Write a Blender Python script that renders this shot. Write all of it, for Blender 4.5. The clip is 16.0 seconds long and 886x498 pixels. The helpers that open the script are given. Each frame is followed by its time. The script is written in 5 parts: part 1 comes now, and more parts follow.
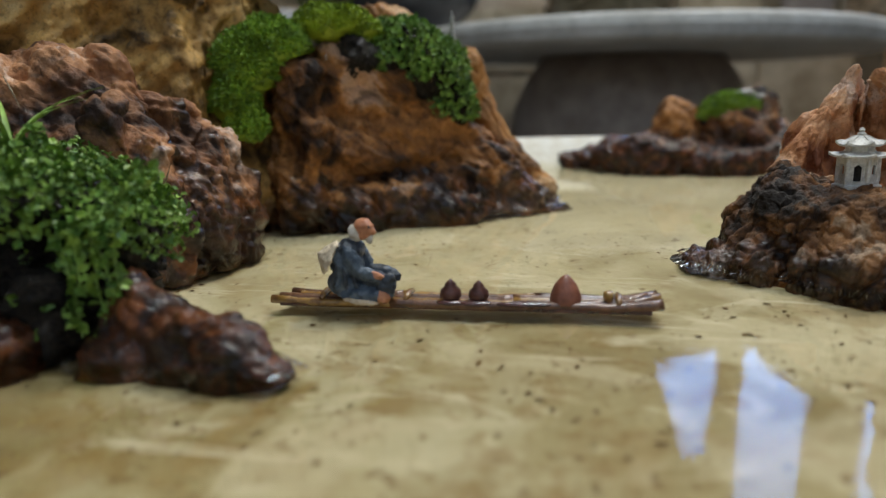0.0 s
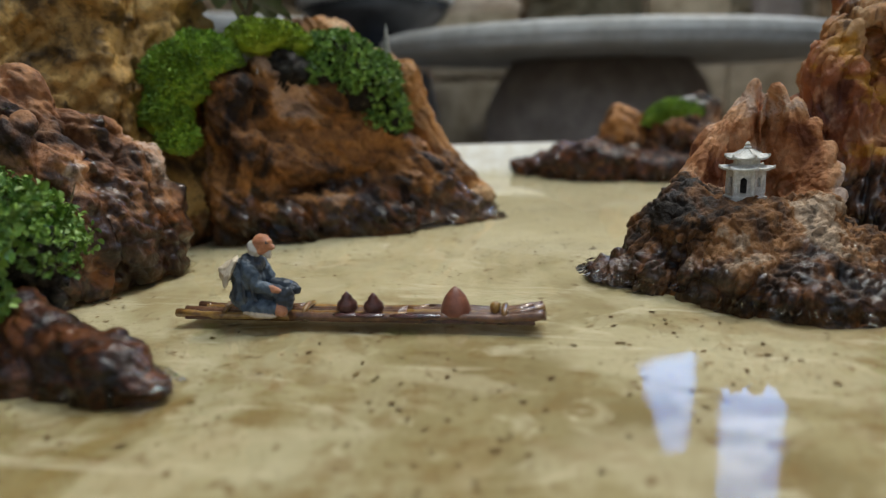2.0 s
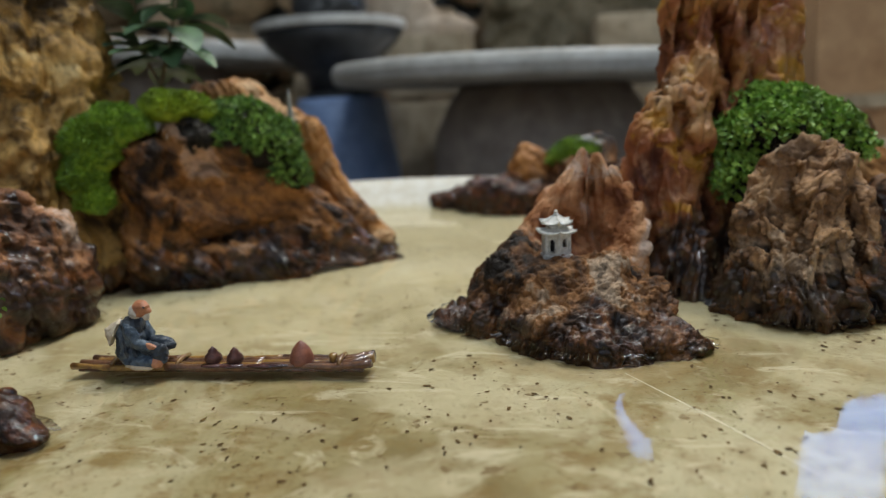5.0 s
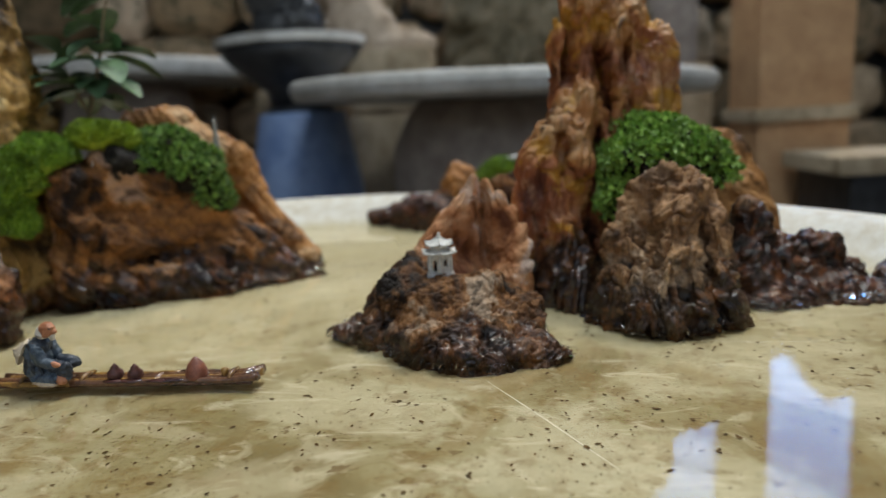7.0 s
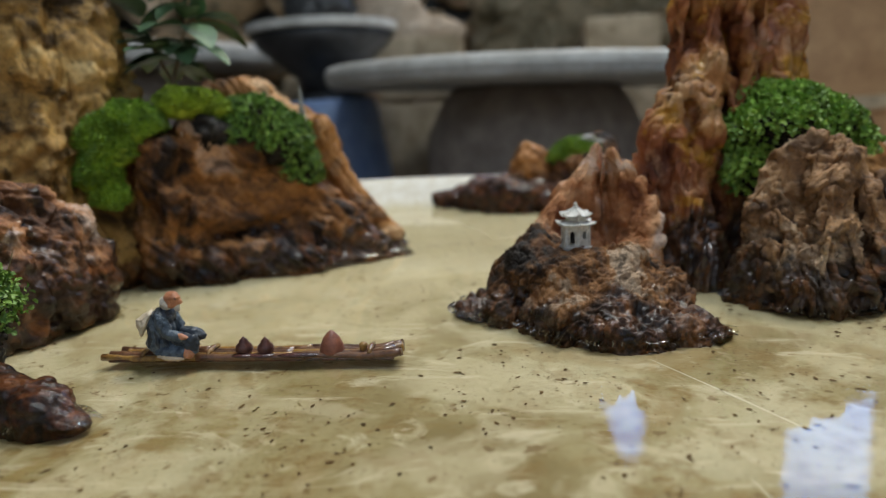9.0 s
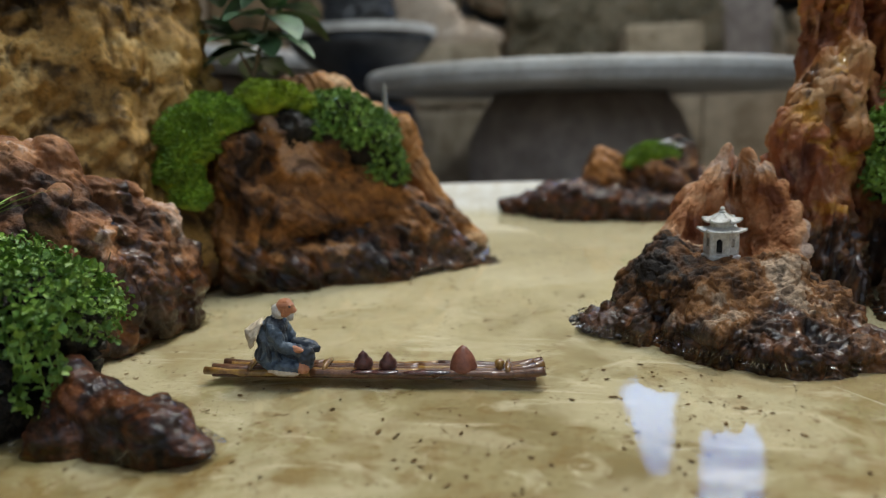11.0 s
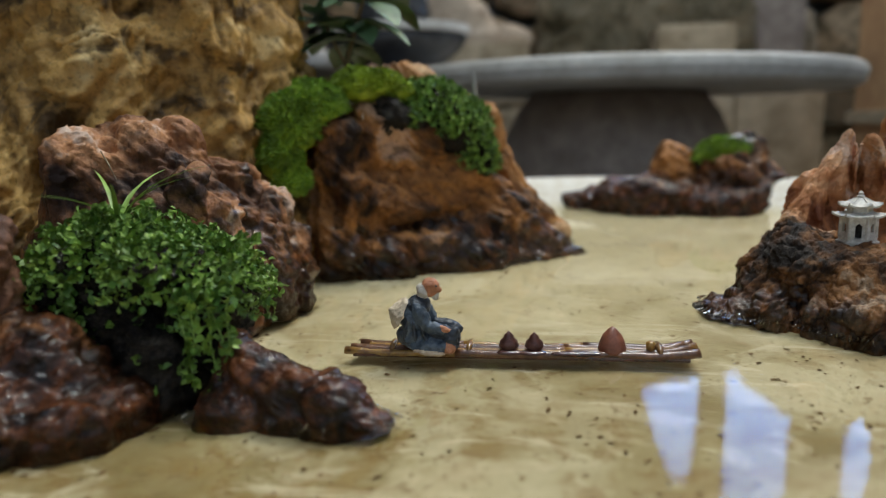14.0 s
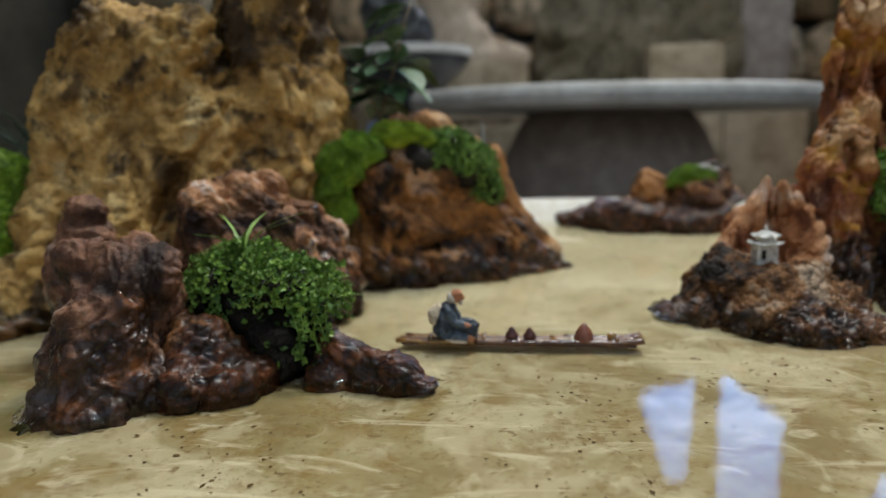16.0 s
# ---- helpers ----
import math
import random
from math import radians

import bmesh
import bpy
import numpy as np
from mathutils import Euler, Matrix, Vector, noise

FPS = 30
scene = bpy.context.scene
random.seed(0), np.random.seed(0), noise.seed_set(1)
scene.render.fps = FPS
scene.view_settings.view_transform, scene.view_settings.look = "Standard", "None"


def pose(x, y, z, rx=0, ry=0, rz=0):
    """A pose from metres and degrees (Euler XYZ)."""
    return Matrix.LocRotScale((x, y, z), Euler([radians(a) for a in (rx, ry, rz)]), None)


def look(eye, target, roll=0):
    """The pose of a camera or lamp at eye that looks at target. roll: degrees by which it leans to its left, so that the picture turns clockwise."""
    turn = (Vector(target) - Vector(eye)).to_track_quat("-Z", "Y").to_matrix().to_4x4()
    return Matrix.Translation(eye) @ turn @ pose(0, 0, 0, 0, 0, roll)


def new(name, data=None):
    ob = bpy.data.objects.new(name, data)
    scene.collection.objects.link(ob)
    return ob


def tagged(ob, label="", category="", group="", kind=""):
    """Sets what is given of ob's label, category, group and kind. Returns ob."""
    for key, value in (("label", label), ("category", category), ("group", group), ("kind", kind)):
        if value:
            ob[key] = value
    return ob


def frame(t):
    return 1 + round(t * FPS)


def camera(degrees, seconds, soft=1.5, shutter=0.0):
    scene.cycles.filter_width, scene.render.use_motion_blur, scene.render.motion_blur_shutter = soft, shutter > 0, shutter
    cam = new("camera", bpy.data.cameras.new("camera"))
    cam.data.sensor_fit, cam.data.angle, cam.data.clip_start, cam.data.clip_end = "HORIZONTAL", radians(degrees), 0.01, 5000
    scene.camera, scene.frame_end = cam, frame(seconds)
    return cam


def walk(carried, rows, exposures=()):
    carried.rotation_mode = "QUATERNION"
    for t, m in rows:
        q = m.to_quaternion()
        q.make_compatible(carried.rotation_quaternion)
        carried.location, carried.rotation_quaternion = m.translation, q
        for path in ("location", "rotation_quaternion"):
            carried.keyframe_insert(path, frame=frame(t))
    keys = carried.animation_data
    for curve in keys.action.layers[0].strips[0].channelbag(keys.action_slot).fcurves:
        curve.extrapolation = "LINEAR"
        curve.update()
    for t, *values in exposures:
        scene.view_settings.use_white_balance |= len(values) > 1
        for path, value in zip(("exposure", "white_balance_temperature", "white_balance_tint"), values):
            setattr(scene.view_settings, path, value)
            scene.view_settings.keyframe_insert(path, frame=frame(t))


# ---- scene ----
from mathutils.bvhtree import BVHTree

cam = camera(68.0, 16.0, soft=1.15)
cam.data.dof.use_dof, cam.data.dof.focus_distance, cam.data.dof.aperture_fstop = True, 0.40, 4.2
# seconds, eye in metres, yaw, pitch, roll in degrees
PATH = [
    (0, 0.0361, 0.0185, 0.1063, 8.37, -13.01, -1.87),
    (0.5, 0.0536, 0.0202, 0.1063, 8.26, -12.95, -2.04),
    (1, 0.0676, 0.0208, 0.1114, 7.89, -12.96, -2.09),
    (1.5, 0.0782, 0.0185, 0.1137, 7.39, -12.91, -1.89),
    (2, 0.0867, 0.0136, 0.1138, 7.22, -12.91, -2.20),
    (2.5, 0.1063, 0.0093, 0.1176, 6.94, -13.03, -2.36),
    (3, 0.1250, -0.0001, 0.1257, 6.50, -12.91, -2.29),
    (3.5, 0.1420, -0.0069, 0.1310, 6.10, -12.89, -2.43),
    (4, 0.1539, -0.0189, 0.1392, 5.62, -12.68, -2.72),
    (6.3, 0.2262, -0.0739, 0.1779, 4.20, -11.80, -3.15),
    (6.5, 0.2347, -0.0776, 0.1789, 3.83, -11.72, -3.20),
    (7, 0.2520, -0.0827, 0.1731, 3.17, -11.55, -3.29),
    (7.5, 0.2504, -0.0816, 0.1700, 2.42, -11.64, -2.99),
    (8, 0.2161, -0.0771, 0.1702, 2.70, -11.68, -2.86),
    (8.5, 0.1842, -0.0663, 0.1594, 3.36, -11.68, -2.88),
    (9, 0.1536, -0.0579, 0.1542, 3.89, -12.03, -2.91),
    (9.5, 0.1337, -0.0481, 0.1524, 4.26, -12.39, -2.78),
    (11.8, 0.0490, -0.0067, 0.1440, 5.85, -10.65, -2.18),
    (12, 0.0437, -0.0045, 0.1444, 5.87, -10.91, -2.16),
    (12.5, 0.0325, 0.0041, 0.1395, 6.05, -10.69, -2.21),
    (13, 0.0147, 0.0017, 0.1380, 6.14, -10.71, -2.05),
    (13.5, 0.0007, -0.0047, 0.1362, 6.31, -10.72, -2.11),
    (14, -0.0030, -0.0241, 0.1347, 6.55, -10.86, -2.02),
    (14.5, -0.0055, -0.0544, 0.1397, 6.59, -10.97, -2.14),
    (15, -0.0065, -0.0819, 0.1458, 6.28, -10.95, -2.31),
    (15.5, -0.0066, -0.1272, 0.1578, 6.43, -10.80, -2.14),
    (16, -0.0033, -0.1840, 0.1782, 6.52, -10.39, -2.07),
]
walk(cam, [(t, pose(x, y, z, 0, 0, yaw) @ pose(0, 0, 0, 90 + pitch) @ pose(0, 0, 0, 0, 0, roll)) for t, x, y, z, yaw, pitch, roll in PATH], [(0.0, 0.90, 6550, 5), (16.0, 0.90, 6550, 5)])

# ---- light: soft daylight from an open sky above a walled garden ----
world = bpy.data.worlds.new("sky")
scene.world = world
world.use_nodes = True
sky = world.node_tree.nodes.new("ShaderNodeTexSky")
sky.sky_type, sky.sun_disc = "NISHITA", False
sky.sun_elevation, sky.sun_rotation = radians(58), radians(38)
sky.dust_density, sky.ozone_density = 1.2, 1.2
hazy = world.node_tree.nodes.new("ShaderNodeHueSaturation")
hazy.inputs["Saturation"].default_value = 0.6
world.node_tree.links.new(sky.outputs[0], hazy.inputs["Color"])
world.node_tree.links.new(hazy.outputs[0], world.node_tree.nodes["Background"].inputs[0])
world.node_tree.nodes["Background"].inputs[1].default_value = 0.13
sun = new("sun", bpy.data.lights.new("sun", "SUN"))
sun.data.energy, sun.data.angle, sun.data.color = 0.5, radians(7), (1.0, 0.90, 0.76)
sun.matrix_world = look((0.326, 0.418, 0.848), (0, 0, 0))

# area lamp added in the made-up roof opening over the tray, for top light and wet glints
top_lamp = new("added_top_lamp", bpy.data.lights.new("added_top_lamp", "AREA"))
top_lamp.data.shape, top_lamp.data.size, top_lamp.data.size_y = "RECTANGLE", 0.7, 0.5
top_lamp.data.energy, top_lamp.data.color = 17.0, (0.90, 0.97, 1.0)
top_lamp.matrix_world = look((0.25, 0.75, 2.62), (0.08, 0.42, 0.0))

CM = 0.01


# ---- materials ----
class Nodes:
    """A short hand for node materials."""

    def __init__(self, name):
        self.mat = bpy.data.materials.new(name)
        self.mat.use_nodes = True
        self.tree = self.mat.node_tree
        self.bsdf = self.tree.nodes["Principled BSDF"]
        self.where = self.tree.nodes.new("ShaderNodeNewGeometry").outputs["Position"]

    def add(self, kind, **inputs):
        node = self.tree.nodes.new("ShaderNode" + kind)
        for key, value in inputs.items():
            self.put(node.inputs[key.replace("_", " ")], value)
        return node

    def put(self, socket, value):
        if isinstance(value, bpy.types.NodeSocket):
            self.tree.links.new(value, socket)
        else:
            socket.default_value = value

    def noise(self, scale, detail=6.0, rough=0.6, vector=None, distort=0.0):
        node = self.add("TexNoise", Vector=vector or self.where, Scale=scale, Detail=detail, Roughness=rough, Distortion=distort)
        return node.outputs["Fac"]

    def ramp(self, fac, stops):
        node = self.add("ValToRGB", Fac=fac)
        e = node.color_ramp.elements
        while len(e) < len(stops):
            e.new(0.5)
        for el, (pos, col) in zip(e, stops):
            el.position, el.color = pos, (*col, 1) if isinstance(col, tuple) else (col, col, col, 1)
        return node.outputs["Color"]

    def mix(self, fac, a, b, kind="MIX"):
        node = self.tree.nodes.new("ShaderNodeMix")
        node.data_type, node.blend_type = "RGBA", kind
        for n, v in ((0, fac), (6, a), (7, b)):
            self.put(node.inputs[n], (*v, 1) if isinstance(v, tuple) else v)
        return node.outputs[2]

    def math(self, op, a, b=0.0):
        node = self.tree.nodes.new("ShaderNodeMath")
        node.operation = op
        self.put(node.inputs[0], a), self.put(node.inputs[1], b)
        return node.outputs[0]

    def bump(self, height, strength, distance):
        return self.add("Bump", Height=height, Strength=strength, Distance=distance).outputs[0]

    def done(self, color, rough, normal=None, **more):
        self.put(self.bsdf.inputs["Base Color"], (*color, 1) if isinstance(color, tuple) else color)
        self.put(self.bsdf.inputs["Roughness"], rough)
        if normal:
            self.put(self.bsdf.inputs["Normal"], normal)
        for key, value in more.items():
            self.put(self.bsdf.inputs[key.replace("_", " ")], value)
        return self.mat


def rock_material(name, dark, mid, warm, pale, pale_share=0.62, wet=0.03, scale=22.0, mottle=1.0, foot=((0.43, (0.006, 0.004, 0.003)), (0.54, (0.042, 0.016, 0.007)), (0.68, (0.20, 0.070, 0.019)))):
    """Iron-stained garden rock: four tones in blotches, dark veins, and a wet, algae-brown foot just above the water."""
    n = Nodes(name)
    big = n.noise(scale * 0.75, 5, 0.58, distort=0.9)
    col = n.ramp(big, [(0.38, dark), (0.47, mid), (0.55, warm), (pale_share + 0.03, pale)])
    blot = n.noise(scale * 1.9, 4, 0.6, distort=0.5)
    col = n.mix(n.ramp(blot, [(0.36, 0.85 * mottle), (0.46, 0.0)]), col, dark)
    col = n.mix(n.ramp(blot, [(0.54, 0.0), (0.66, 0.7 * mottle)]), col, warm)
    spots = n.noise(scale * 5, 6, 0.66)
    col = n.mix(n.ramp(spots, [(0.35, 0.5 * mottle), (0.45, 0.0)]), col, dark)
    grain = n.noise(scale * 26, 4, 0.6)
    col = n.mix(0.2, col, n.ramp(grain, [(0.25, 0.25), (0.75, 0.8)]), "OVERLAY")
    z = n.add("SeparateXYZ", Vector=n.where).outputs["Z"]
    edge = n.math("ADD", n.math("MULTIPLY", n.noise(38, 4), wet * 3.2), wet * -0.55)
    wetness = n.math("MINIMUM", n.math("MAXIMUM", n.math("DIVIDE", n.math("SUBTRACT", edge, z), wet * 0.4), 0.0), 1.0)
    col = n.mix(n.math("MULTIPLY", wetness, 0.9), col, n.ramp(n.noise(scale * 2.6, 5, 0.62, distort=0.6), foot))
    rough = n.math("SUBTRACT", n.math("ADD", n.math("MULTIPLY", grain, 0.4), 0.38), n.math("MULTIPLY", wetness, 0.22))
    crumb = n.noise(scale * 15, 5, 0.66)
    col = n.mix(n.ramp(crumb, [(0.36, 0.45), (0.44, 0.0)]), col, dark)
    high = n.math("ADD", n.math("ADD", spots, blot), n.math("ADD", n.math("MULTIPLY", grain, 0.25), n.math("MULTIPLY", crumb, 0.55)))
    film = n.bump(n.math("ADD", spots, n.math("MULTIPLY", crumb, 0.28)), 0.32, 0.004)
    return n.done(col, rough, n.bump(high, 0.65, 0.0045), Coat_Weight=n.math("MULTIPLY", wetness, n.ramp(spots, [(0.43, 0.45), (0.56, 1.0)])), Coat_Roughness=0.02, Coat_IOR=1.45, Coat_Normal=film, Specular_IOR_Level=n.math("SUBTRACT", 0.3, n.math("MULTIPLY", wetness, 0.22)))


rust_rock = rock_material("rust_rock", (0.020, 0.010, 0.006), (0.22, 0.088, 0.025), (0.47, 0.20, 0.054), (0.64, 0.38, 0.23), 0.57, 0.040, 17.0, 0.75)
# wet foot drawn extra tall, also painting the shade on the ridge's lower face
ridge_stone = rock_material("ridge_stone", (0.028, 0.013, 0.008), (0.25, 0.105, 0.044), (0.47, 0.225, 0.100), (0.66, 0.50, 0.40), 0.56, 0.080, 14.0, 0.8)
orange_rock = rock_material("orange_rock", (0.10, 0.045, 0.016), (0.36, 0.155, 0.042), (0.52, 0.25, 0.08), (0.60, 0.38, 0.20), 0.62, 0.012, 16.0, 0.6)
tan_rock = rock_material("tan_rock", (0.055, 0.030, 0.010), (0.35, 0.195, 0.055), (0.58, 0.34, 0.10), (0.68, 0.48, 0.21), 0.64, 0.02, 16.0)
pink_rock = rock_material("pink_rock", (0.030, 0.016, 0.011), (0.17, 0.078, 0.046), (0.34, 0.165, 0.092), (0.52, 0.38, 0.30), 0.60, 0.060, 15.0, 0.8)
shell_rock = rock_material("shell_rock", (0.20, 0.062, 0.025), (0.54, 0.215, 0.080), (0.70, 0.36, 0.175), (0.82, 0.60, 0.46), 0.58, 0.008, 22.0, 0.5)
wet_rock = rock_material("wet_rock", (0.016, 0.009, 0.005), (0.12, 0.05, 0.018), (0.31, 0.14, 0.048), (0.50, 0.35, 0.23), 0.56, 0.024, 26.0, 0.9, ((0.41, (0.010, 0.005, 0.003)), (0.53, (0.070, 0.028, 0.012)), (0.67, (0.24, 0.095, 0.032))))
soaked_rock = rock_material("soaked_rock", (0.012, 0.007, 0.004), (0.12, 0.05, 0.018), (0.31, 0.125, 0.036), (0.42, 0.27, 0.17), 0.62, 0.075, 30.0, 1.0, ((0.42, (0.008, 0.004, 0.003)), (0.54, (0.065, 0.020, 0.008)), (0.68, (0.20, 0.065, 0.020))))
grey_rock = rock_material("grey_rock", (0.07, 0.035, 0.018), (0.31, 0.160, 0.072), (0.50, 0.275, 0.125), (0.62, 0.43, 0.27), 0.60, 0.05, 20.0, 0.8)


def spire_material():
    """Iron-red spire stone: broad plum, rust and ochre zones, upright dark seams, a black wet foot and a thin wet sheen."""
    n = Nodes("spire_rock")
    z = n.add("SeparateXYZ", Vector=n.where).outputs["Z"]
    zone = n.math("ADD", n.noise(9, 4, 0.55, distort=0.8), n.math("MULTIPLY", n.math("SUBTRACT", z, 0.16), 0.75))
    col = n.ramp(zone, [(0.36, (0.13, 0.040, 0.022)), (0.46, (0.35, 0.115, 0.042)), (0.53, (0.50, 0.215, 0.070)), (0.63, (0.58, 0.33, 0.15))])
    col = n.mix(n.ramp(n.noise(21, 4, 0.6, distort=0.4), [(0.55, 0.0), (0.61, 0.85)]), col, (0.52, 0.245, 0.026))
    col = n.mix(n.ramp(n.noise(34, 5, 0.6), [(0.56, 0.0), (0.68, 0.6)]), col, (0.60, 0.36, 0.22))
    tall = n.add("Mapping", Vector=n.where, Scale=(42.0, 42.0, 15.0)).outputs[0]
    seams = n.noise(1.0, 5, 0.6, vector=tall, distort=0.7)
    col = n.mix(n.ramp(seams, [(0.33, 0.8), (0.41, 0.0)]), col, (0.05, 0.017, 0.010))
    grain = n.noise(420, 4, 0.65)
    col = n.mix(0.3, col, n.ramp(grain, [(0.25, 0.25), (0.75, 0.8)]), "OVERLAY")
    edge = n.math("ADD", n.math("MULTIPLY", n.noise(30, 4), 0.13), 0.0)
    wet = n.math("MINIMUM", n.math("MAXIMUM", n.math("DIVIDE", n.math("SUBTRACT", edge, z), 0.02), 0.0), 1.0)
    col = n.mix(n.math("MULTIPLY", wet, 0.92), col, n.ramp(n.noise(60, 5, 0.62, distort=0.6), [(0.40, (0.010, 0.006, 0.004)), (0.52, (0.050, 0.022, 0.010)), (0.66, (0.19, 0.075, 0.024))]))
    high = n.math("ADD", n.math("MULTIPLY", seams, 1.2), n.math("ADD", n.noise(110, 5, 0.6), n.math("MULTIPLY", grain, 0.15)))
    film = n.bump(n.noise(110, 5, 0.6), 0.35, 0.003)
    sheen = n.math("MAXIMUM", wet, n.ramp(n.noise(26, 3), [(0.46, 0.0), (0.60, 0.5)]))
    return n.done(col, n.math("SUBTRACT", 0.62, n.math("MULTIPLY", grain, 0.25)), n.bump(high, 0.75, 0.0045), Coat_Weight=sheen, Coat_Roughness=0.06, Coat_Normal=film, Specular_IOR_Level=0.3)


spire_rock = spire_material()


def soil_material():
    n = Nodes("black_soil")
    g = n.noise(330, 5, 0.75)
    return n.done(n.ramp(g, [(0.3, (0.008, 0.006, 0.004)), (0.7, (0.06, 0.046, 0.032))]), 0.25, n.bump(g, 1.0, 0.005))


def leaf_material(name, low, high, rough=0.5):
    n = Nodes(name)
    rnd = n.tree.nodes.new("ShaderNodeNewGeometry").outputs["Random Per Island"]
    col = n.mix(rnd, low, high)
    col = n.mix(n.ramp(n.noise(60, 3), [(0.42, 0.0), (0.62, 0.6)]), col, tuple(0.45 * v for v in low))
    return n.done(col, rough, Subsurface_Weight=0.0, Transmission_Weight=0.0)


soil = soil_material()
creeper_green = leaf_material("creeper_green", (0.075, 0.18, 0.020), (0.33, 0.50, 0.085))
moss_green = leaf_material("moss_green", (0.13, 0.27, 0.016), (0.37, 0.53, 0.045))
moss_yellow = leaf_material("moss_yellow", (0.23, 0.35, 0.018), (0.50, 0.62, 0.05))
creeper_lime = leaf_material("creeper_lime", (0.15, 0.31, 0.03), (0.44, 0.64, 0.12))
sapling_green = leaf_material("sapling_green", (0.035, 0.085, 0.030), (0.16, 0.27, 0.12))
dark_leaf = leaf_material("dark_leaf", (0.02, 0.045, 0.03), (0.08, 0.13, 0.09), 0.25)
sprout_green = leaf_material("sprout_green", (0.26, 0.42, 0.08), (0.40, 0.56, 0.14))


def tray_material():
    n = Nodes("stained_tray")
    big = n.noise(7, 6, 0.62, distort=0.4)
    col = n.ramp(big, [(0.37, (0.235, 0.185, 0.082)), (0.49, (0.36, 0.31, 0.175)), (0.61, (0.50, 0.465, 0.34))])
    fine = n.noise(55, 6, 0.7)
    col = n.mix(n.ramp(fine, [(0.48, 0.0), (0.62, 0.75)]), col, (0.22, 0.135, 0.038))
    col = n.mix(n.ramp(n.noise(24, 4, 0.6, distort=1.5), [(0.57, 0.0), (0.68, 0.55)]), col, (0.66, 0.60, 0.46))
    col = n.mix(n.ramp(n.noise(4.5, 5, 0.6, distort=0.8), [(0.46, 0.0), (0.66, 0.55)]), col, (0.27, 0.20, 0.085))
    worn = n.noise(10, 4, 0.55, distort=0.8)
    col = n.mix(n.ramp(worn, [(0.50, 0.0), (0.58, 0.45)]), col, (0.64, 0.59, 0.45))
    col = n.mix(n.ramp(worn, [(0.36, 0.5), (0.44, 0.0)]), col, (0.27, 0.175, 0.055))
    # the floor turns paler towards the far side
    y = n.add("SeparateXYZ", Vector=n.where).outputs["Y"]
    far_pale = n.math("MINIMUM", n.math("MAXIMUM", n.math("ADD", n.math("MULTIPLY", n.math("SUBTRACT", y, 0.29), 2.6), n.math("SUBTRACT", big, 0.5)), 0.0), 0.65)
    col = n.mix(far_pale, col, n.ramp(fine, [(0.35, (0.70, 0.62, 0.42)), (0.6, (0.80, 0.75, 0.58))]))
    stain = n.noise(85, 3, 0.5, distort=0.3)
    col = n.mix(n.ramp(stain, [(0.66, 0.0), (0.71, 0.75)]), col, (0.16, 0.095, 0.03))
    bent = n.add("Mapping", Vector=n.where, Scale=(9.0, 26.0, 1.0), Rotation=(0.0, 0.0, 0.7)).outputs[0]
    col = n.mix(n.ramp(n.noise(1.0, 5, 0.62, vector=bent, distort=2.2), [(0.56, 0.0), (0.66, 0.6)]), col, (0.72, 0.67, 0.54))
    grit = n.noise(420, 3, 0.6)
    col = n.mix(n.ramp(grit, [(0.62, 0.0), (0.70, 0.7)]), col, (0.12, 0.07, 0.025))
    z = n.add("SeparateXYZ", Vector=n.where).outputs["Z"]
    dry = n.math("MINIMUM", n.math("MAXIMUM", n.math("MULTIPLY", n.math("SUBTRACT", z, 0.003), 120.0), 0.0), 1.0)
    col = n.mix(dry, col, n.ramp(fine, [(0.35, (0.62, 0.55, 0.42)), (0.6, (0.78, 0.75, 0.67))]))
    return n.done(col, 0.55, n.bump(fine, 0.25, 0.002))


def water_material():
    n = Nodes("water")
    out = n.tree.nodes["Material Output"]
    clear = n.add("BsdfTransparent", Color=(0.97, 0.95, 0.88, 1))
    ripple = n.bump(n.noise(18, 3, 0.5), 0.05, 0.004)
    gloss = n.add("BsdfGlossy", Roughness=0.04, Normal=ripple)
    fres = n.add("Fresnel", IOR=1.36, Normal=ripple)
    both = n.tree.nodes.new("ShaderNodeMixShader")
    n.put(both.inputs[0], fres.outputs[0]), n.put(both.inputs[1], clear.outputs[0]), n.put(both.inputs[2], gloss.outputs[0])
    n.tree.links.new(both.outputs[0], out.inputs["Surface"])
    return n.mat


def plain(name, low, high, rough, scale=40.0, bump=0.3, depth=0.002, **more):
    n = Nodes(name)
    a, b = n.noise(scale, 6, 0.65), n.noise(scale * 9, 4, 0.6)
    col = n.mix(n.ramp(a, [(0.35, 0.0), (0.65, 1.0)]), low, high)
    col = n.mix(0.35, col, n.ramp(b, [(0.3, 0.3), (0.7, 0.75)]), "OVERLAY")
    return n.done(col, rough, n.bump(n.math("ADD", a, n.math("MULTIPLY", b, 0.4)), bump, depth), **more)


tray_mat, water_mat = tray_material(), water_material()
white_glaze = plain("white_glaze", (0.50, 0.47, 0.41), (0.78, 0.75, 0.69), 0.5, 300, 0.4, 0.0008)
pale_line = plain("pale_line", (0.68, 0.64, 0.54), (0.82, 0.79, 0.70), 0.6, 90)
grey_glaze = plain("grey_glaze", (0.22, 0.21, 0.19), (0.5, 0.48, 0.44), 0.6, 300, 0.4, 0.0008)
inside_shade = plain("inside_shade", (0.02, 0.018, 0.015), (0.05, 0.045, 0.04), 0.8, 300)
robe_paint = plain("robe_paint", (0.035, 0.052, 0.075), (0.12, 0.15, 0.18), 0.42, 160, 0.5, 0.001)
robe_dark = plain("robe_dark", (0.018, 0.024, 0.034), (0.05, 0.06, 0.075), 0.42, 160, 0.5, 0.001)
